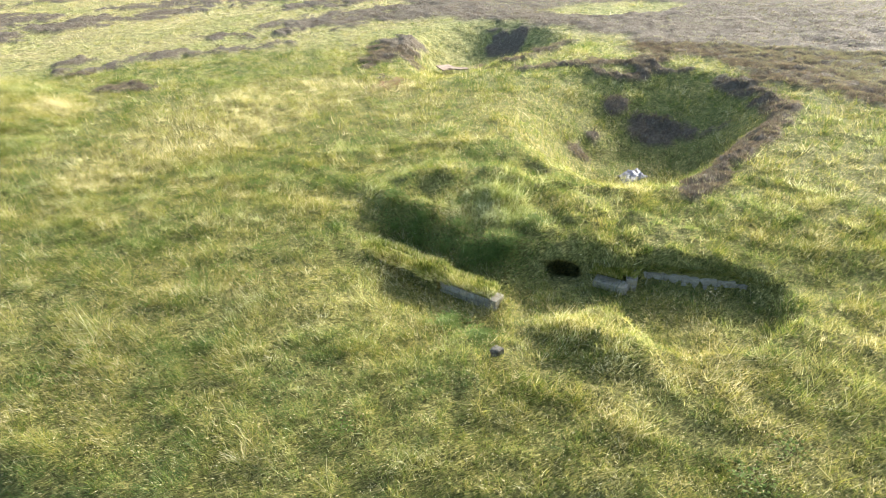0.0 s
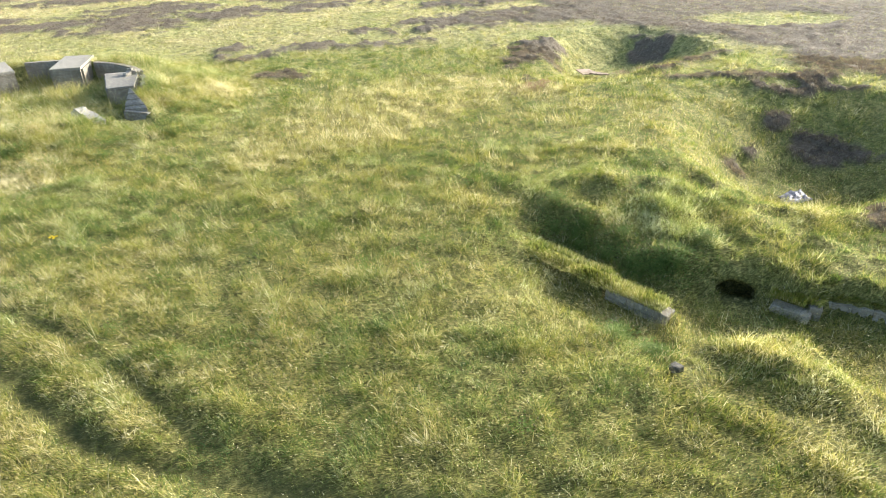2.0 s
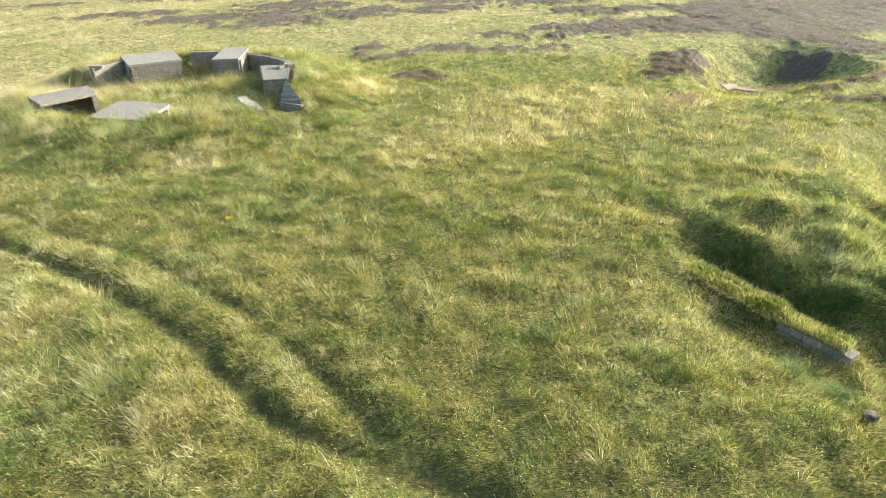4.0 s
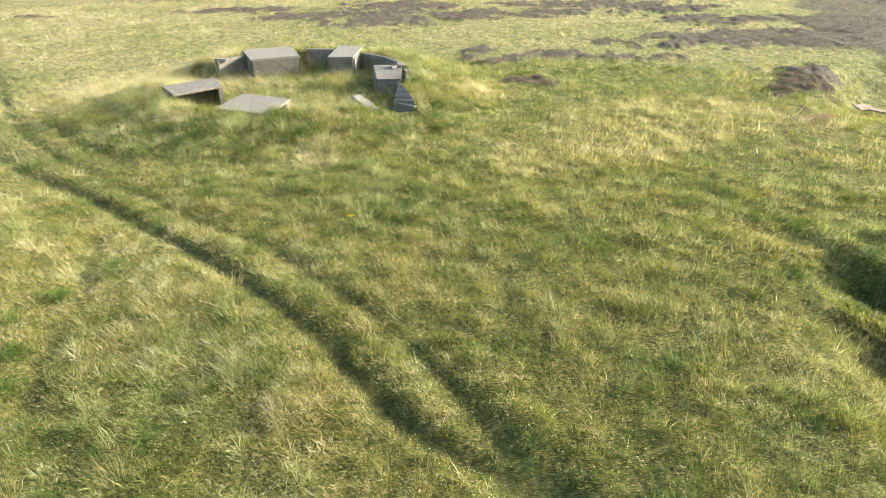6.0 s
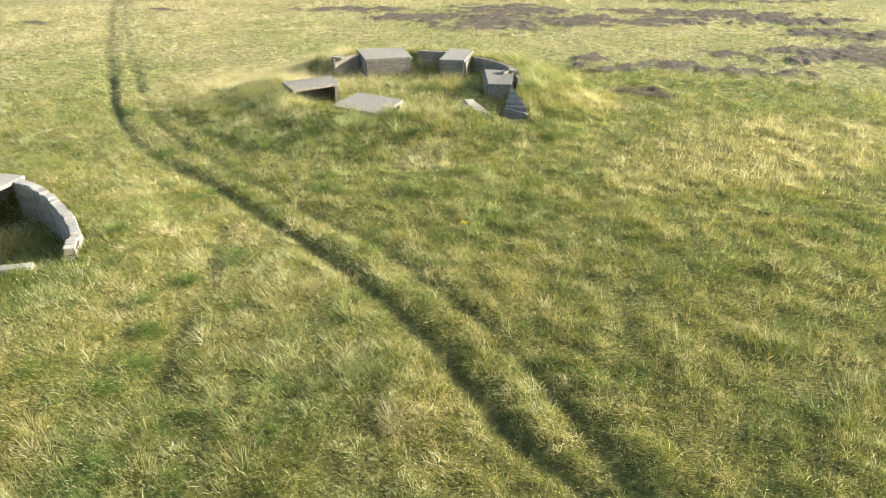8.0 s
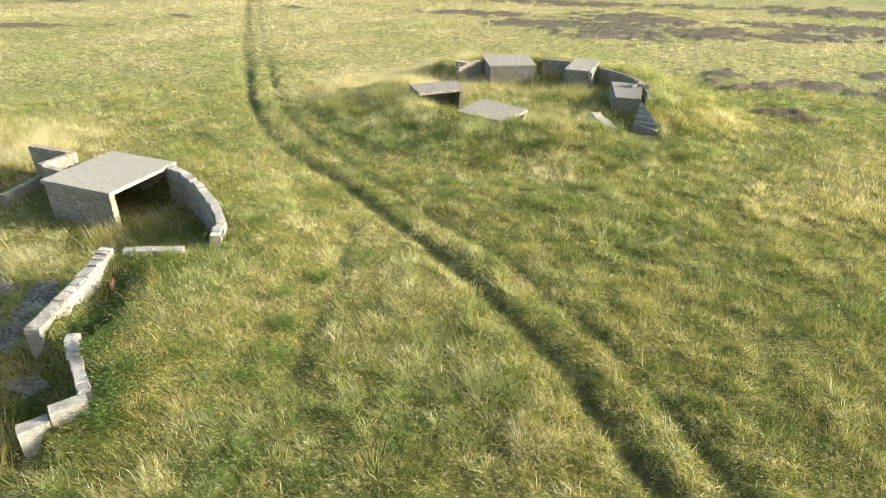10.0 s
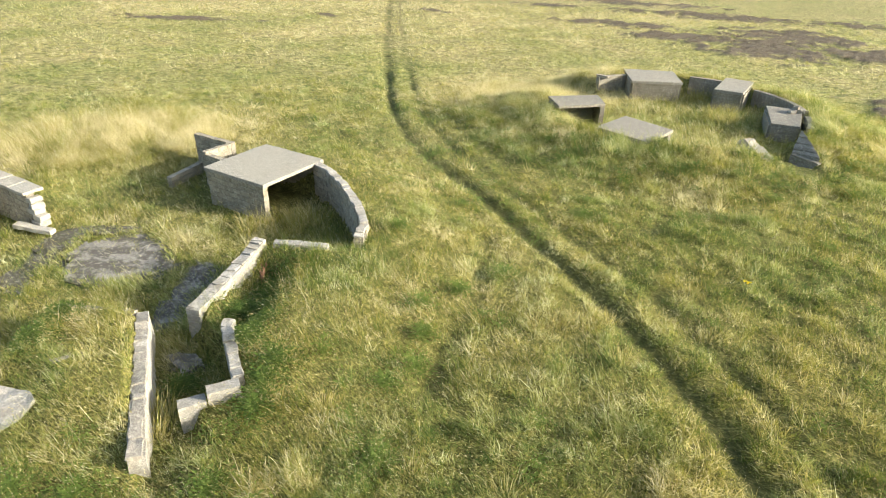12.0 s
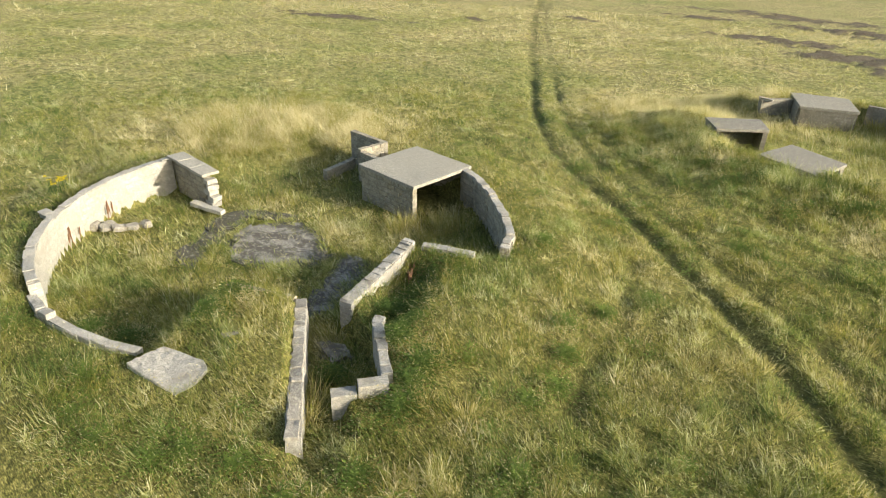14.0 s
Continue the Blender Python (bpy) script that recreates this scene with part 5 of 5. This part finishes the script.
leafy("weeds", [(-21.6, 2.9, 1.1), (-15.9, 13.3, 0.7), (-14.7, 11.2, 0.6), (-18.9, 16.4, 0.5), (-14.6, 22.0, 0.7), (-15.0, 16.3, 0.6), (-25.9, 2.9, 0.9), (-13.8, 8.5, 0.7), (-19.2, 3.6, 0.9), (-12.5, 27.8, 0.8), (-17.5, 28.4, 0.9), (-10.4, 28.5, 0.7), (7.0, 13.4, 0.6), (7.6, 13.1, 0.5), (6.2, 15.5, 0.7), (5.6, 10.2, 0.5), (6.0, 16.6, 0.6), (-20.5, 3.0, 0.9), (-19.0, 4.2, 0.7), (-18.0, 4.8, 0.6), (-16.6, 4.9, 0.7), (-16.0, 6.2, 0.6), (-22.6, 3.5, 0.7), (-15.2, 12.3, 0.4), (-15.5, 14.6, 0.4), (-14.9, 10.3, 0.4), (7.9, 12.9, 0.6), (9.1, 13.4, 0.5)],
      20000, WEED, 0.26, 0.06, "low broad-leaved weeds among the grass", "weeds", 0.6)
wx, wy = RNG.uniform(-30, 12, 1100), RNG.uniform(4, 46, 1100)
ok = (fbm(wx, wy, 3.5, 311, 2) > 0.5) & (np.hypot(wx - A_C[0], wy - A_C[1]) > 8.5) & (np.hypot(wx - B_C[0], wy - B_C[1]) > 7.5)
leafy("weeds", [(x, y, 0.45) for x, y in zip(wx[ok], wy[ok])], 42000, WEED, 0.20, 0.06, "scattered broad-leaved weeds among the grass", "weeds", 0.7)


leafy("weeds", [(6.6, 14.3, 0.7), (7.0, 13.7, 0.6), (7.4, 13.1, 0.6), (6.1, 15.1, 0.7), (5.7, 15.9, 0.7), (7.2, 14.6, 0.6), (6.5, 15.5, 0.6), (5.15, 11.1, 0.5), (5.4, 11.3, 0.5)], 7500, WEED, 0.26, 0.055, "fresh green leafy weeds in the sunken trench", "weeds", 0.75)
leafy("dock_patch", [(21.0, 38.6, 1.2), (22.0, 38.0, 1.0), (22.6, 38.8, 0.9), (11.0, 30.9, 0.9), (11.9, 31.2, 0.8)], 2600, DOCK, 0.45, 0.07, "rust-brown seeding docks in rough ground", "dock plants", 0.6)


ba, br = np.radians(RNG.uniform(185, 350, 130)), RNG.uniform(7.0, 11.5, 130)
leafy("bank_weeds", [(B_C[0] + r * math.cos(a), B_C[1] + r * math.sin(a), 0.5) for a, r in zip(ba, br)], 14000, WEED, 0.32, 0.085, "dark green leafy weeds on the bank of the far pit", "weeds", 0.45)


def dock(x, y, z, seed, tall=0.85):
    """A dock plant: bare stem with rust-red seed spikes."""
    rng = random.Random(seed)
    d = empty("dock_plant", x, y, z)
    for stem in range(3):
        lx, ly = rng.uniform(-0.13, 0.13), rng.uniform(-0.13, 0.13)
        h = tall * rng.uniform(0.75, 1.1)
        lean = pose(x + lx, y + ly, z, rng.uniform(-8, 8), rng.uniform(-8, 8))
        bs, bm = bmesh.new(), bmesh.new()
        bmesh.ops.create_cone(bs, cap_ends=True, segments=5, radius1=0.008, radius2=0.004, depth=h, matrix=lean @ pose(0, 0, h / 2))
        part("stem", move_to(bs, d), DOCK, d)
        bmesh.ops.create_icosphere(bm, subdivisions=3, radius=1.0)
        for v in bm.verts:
            c = v.co.copy()
            swell = 0.024 * (1.0 + 0.95 * noise.noise(Vector((c.x * 2, c.y * 2, c.z * 7 + seed + stem * 3))))
            v.co = lean @ Vector((c.x * swell, c.y * swell, h * (0.72 + 0.30 * c.z)))
        part("seed_head", move_to(bm, d), DOCK, d, "rust-red seed spike")
    return tagged(d, "rust-brown dock plant gone to seed", "dock plant", "dock plants")


for k, (x, y, z) in enumerate(((-32.55, 7.8, A_FLOOR), (-32.3, 7.6, A_FLOOR), (-31.5, 6.2, A_FLOOR), (-31.2, 6.0, A_FLOOR), (-30.9, 5.9, A_FLOOR), (-20.85, 12.25, -0.15), (-20.7, 12.0, -0.15), (-20.95, 12.6, -0.15))):
    dock(x, y, z, k, 0.8 if k < 5 else 0.5)


def ragwort(x, y, wide):
    z = soil(x, y)
    rng = random.Random(int(x * 10))
    p = empty("ragwort", x, y, z)
    bs, bf = bmesh.new(), bmesh.new()
    for k in range(int(12 * wide / 0.4)):
        a, r = rng.uniform(0, 6.3), wide * math.sqrt(rng.random())
        h = rng.uniform(0.42, 0.6)
        qx, qy = x + r * math.cos(a), y + r * math.sin(a)
        bmesh.ops.create_cone(bs, cap_ends=True, segments=5, radius1=0.007, radius2=0.005, depth=h, matrix=pose(qx, qy, z + h / 2))
        for j in range(5):
            bmesh.ops.create_cone(bf, cap_ends=True, segments=8, radius1=0.012, radius2=0.035, depth=0.018, matrix=pose(qx + rng.uniform(-0.07, 0.07), qy + rng.uniform(-0.07, 0.07), z + h + rng.uniform(-0.03, 0.03), rng.uniform(-25, 25), rng.uniform(-25, 25)))
    part("stem", move_to(bs, p), WEED, p)
    part("flower_head", move_to(bf, p), FLOWER, p, "bright yellow daisy heads")
    tagged(p, "ragwort in yellow flower on the turf", "wild flower", "ragwort")


ragwort(-33.55, 6.55, 0.42)
ragwort(-8.6, 19.15, 0.07)


def rush_clump(name, spots, n, tall, label, tone=0.7, width=0.0075):
    cs = np.array(spots)
    k = RNG.integers(0, len(cs), n)
    ox, oy = RNG.normal(0, 0.17, n), RNG.normal(0, 0.17, n)
    x, y = cs[k, 0] + ox, cs[k, 1] + oy
    ob = blades(name, x, y, tall * RNG.uniform(0.5, 1.2, n), width, np.arctan2(oy, ox), np.clip(0.25 + 0.9 * np.hypot(ox, oy) + RNG.normal(0, 0.12, n), 0, 0.95), RNG.normal(tone, 0.16, n), GRASS, True)
    tagged(ob, label, "rushes", kind="stuff")


rush_clump("rushes", [(-12.5, 14.7), (-12.1, 15.1), (-11.5, 15.7), (-9.9, 18.4), (-8.5, 10.7), (-11.2, 9.1), (-9.0, 16.4), (-12.9, 14.2), (-10.6, 14.2), (-13.0, 8.6), (-15.6, 9.0)], 1900, 0.36, "pale stiff rush tufts leaning in the grass")
rush_clump("tall_dry_grass", [(-24.3, 15.3), (-24.0, 15.8), (-23.6, 16.3), (-23.3, 16.9), (-22.6, 16.6), (-23.0, 15.9), (-24.4, 14.8), (-20.9, 15.0), (-20.5, 14.9), (-18.6, 6.9), (-18.3, 6.6), (-18.8, 7.3), (-12.6, 39.6), (-13.4, 39.4), (-11.9, 38.6), (-14.6, 42.2), (-15.0, 42.4), (-12.4, 37.8), (-13.2, 38.4)],
           1900, 0.9, "tall brown seeding grass by the shelters", 0.62, 0.011)


def pad(pts, top, label, seed, mat):
    """A worn patch of concrete floor with ragged edges."""
    s = empty("concrete_pad", pts[0][0], pts[0][1], top)
    ring = []
    for p, q in zip(pts, pts[1:] + pts[:1]):
        p, q = Vector(p), Vector(q)
        for k in range(6):
            r = p.lerp(q, k / 6)
            n = noise.noise_vector(Vector((r.x * 2.0, r.y * 2.0, seed))) * 0.34 + noise.noise_vector(Vector((r.x * 7.0, r.y * 7.0, seed))) * 0.12
            ring.append((r.x + n.x, r.y + n.y))
    bm = bmesh.new()
    up = [bm.verts.new((x, y, top + 0.01 * noise.noise(Vector((x, y, 1))))) for x, y in ring]
    low = [bm.verts.new((x, y, top - 0.15)) for x, y in ring]
    face = bm.faces.new(up)
    for k in range(len(up)):
        bm.faces.new((up[k], low[k], low[(k + 1) % len(up)], up[(k + 1) % len(up)]))
    bmesh.ops.triangulate(bm, faces=[face])
    bmesh.ops.recalc_face_normals(bm, faces=bm.faces)
    part("floor_patch", move_to(bm, s), mat, s)
    tagged(s, label, "paving")


pad(PADS[0], -0.69, "worn round concrete gun base with mossy edges", 1, PAVING)
pad(PADS[1], -0.695, "dark mossy strip of broken concrete floor", 2, MOSSY)
pad(PADS[2], -0.70, "worn strip of concrete path in the pit", 3, PAVING)
pad(PADS[3], -0.63, "small cracked concrete patch in the passage", 4, PAVING)


for ring, many in ((PADS[0], 1500), (PADS[1], 1100), (PADS[2], 800)):
    turf_cap(ring + ring[:1], 0.22, lambda x, y: A_FLOOR + 0.02 - 0.3 * (fbm(x, y, 0.8, 321, 2) < 0.47), many, "turf_edge", "ragged grass creeping over the concrete edge", 0.22, 0.7)


def crumpled_sheet():
    s = empty("crumpled_sheet", 18.2, 19.5, -2.3)
    bm = bmesh.new()
    bmesh.ops.create_grid(bm, x_segments=26, y_segments=18, size=0.5)
    for v in bm.verts:
        x, y = 18.25 + v.co.x * 1.45 + 0.15 * v.co.y, 19.55 + v.co.y * 0.85 + 0.25 * v.co.x
        n = noise.noise(Vector((x * 3.1, y * 3.1, 0))) * 0.16 + noise.noise(Vector((x * 8.0, y * 8.0, 4))) * 0.07
        edge = max(abs(v.co.x), abs(v.co.y)) * 2
        v.co = (x + n * 0.5, y + n * 0.3, soil(18.25, 19.55) + 0.20 + n - 0.20 * edge ** 3)
    back = bmesh.ops.extrude_face_region(bm, geom=list(bm.faces))["geom"]
    bmesh.ops.translate(bm, verts=[v for v in back if isinstance(v, bmesh.types.BMVert)], vec=(0, 0, -0.012))
    bmesh.ops.recalc_face_normals(bm, faces=bm.faces)
    part("sheet", move_to(bm, s), SHEET, s)
    tagged(s, "crumpled grey sheet dumped in the quarry pit", "sheeting")


def dumped_boards():
    for k, (x, y, turn, long, tilt, mat, label) in enumerate(((18.7, 39.4, 20, 1.3, 14, TIMBER, "weathered pink-brown board dumped in pit"), (19.2, 39.1, -35, 1.0, 4, TIMBER, "weathered plank lying in the pit"), (19.6, 38.8, 5, 0.9, 8, TIMBER, "split weathered panel dumped in the pit"))):
        z = soil(x, y)
        o = empty("board", x, y, z)
        bm = bmesh.new()
        rough_box(bm, pose(x, y, z + 0.25 + 0.1 * (k == 0), tilt, 6, turn), long, 0.75 - 0.25 * k, 0.06, cut=0.3, jitter=0.015, seed=k)
        part("panel", move_to(bm, o), mat, o)
        tagged(o, label, "board", "dumped boards")


crumpled_sheet()
dumped_boards()


def roof_rubble():
    for k, (x, y, s) in enumerate(((-9.35, 39.3, 0.5), (-9.55, 39.0, 0.4), (-9.1, 39.5, 0.36), (-9.4, 39.25, 0.3))):
        loose_stone(x, y, 0.49 + 0.2 * (k == 3), s, s * 0.7, s * 0.5, 50 * k, "pale loose stone on the shelter roof", seed=20 + k)
    loose_stone(-20.4, 40.2, 0.62, 0.7, 0.3, 0.16, 12, "loose coping stone on the pit wall", seed=31)


roof_rubble()
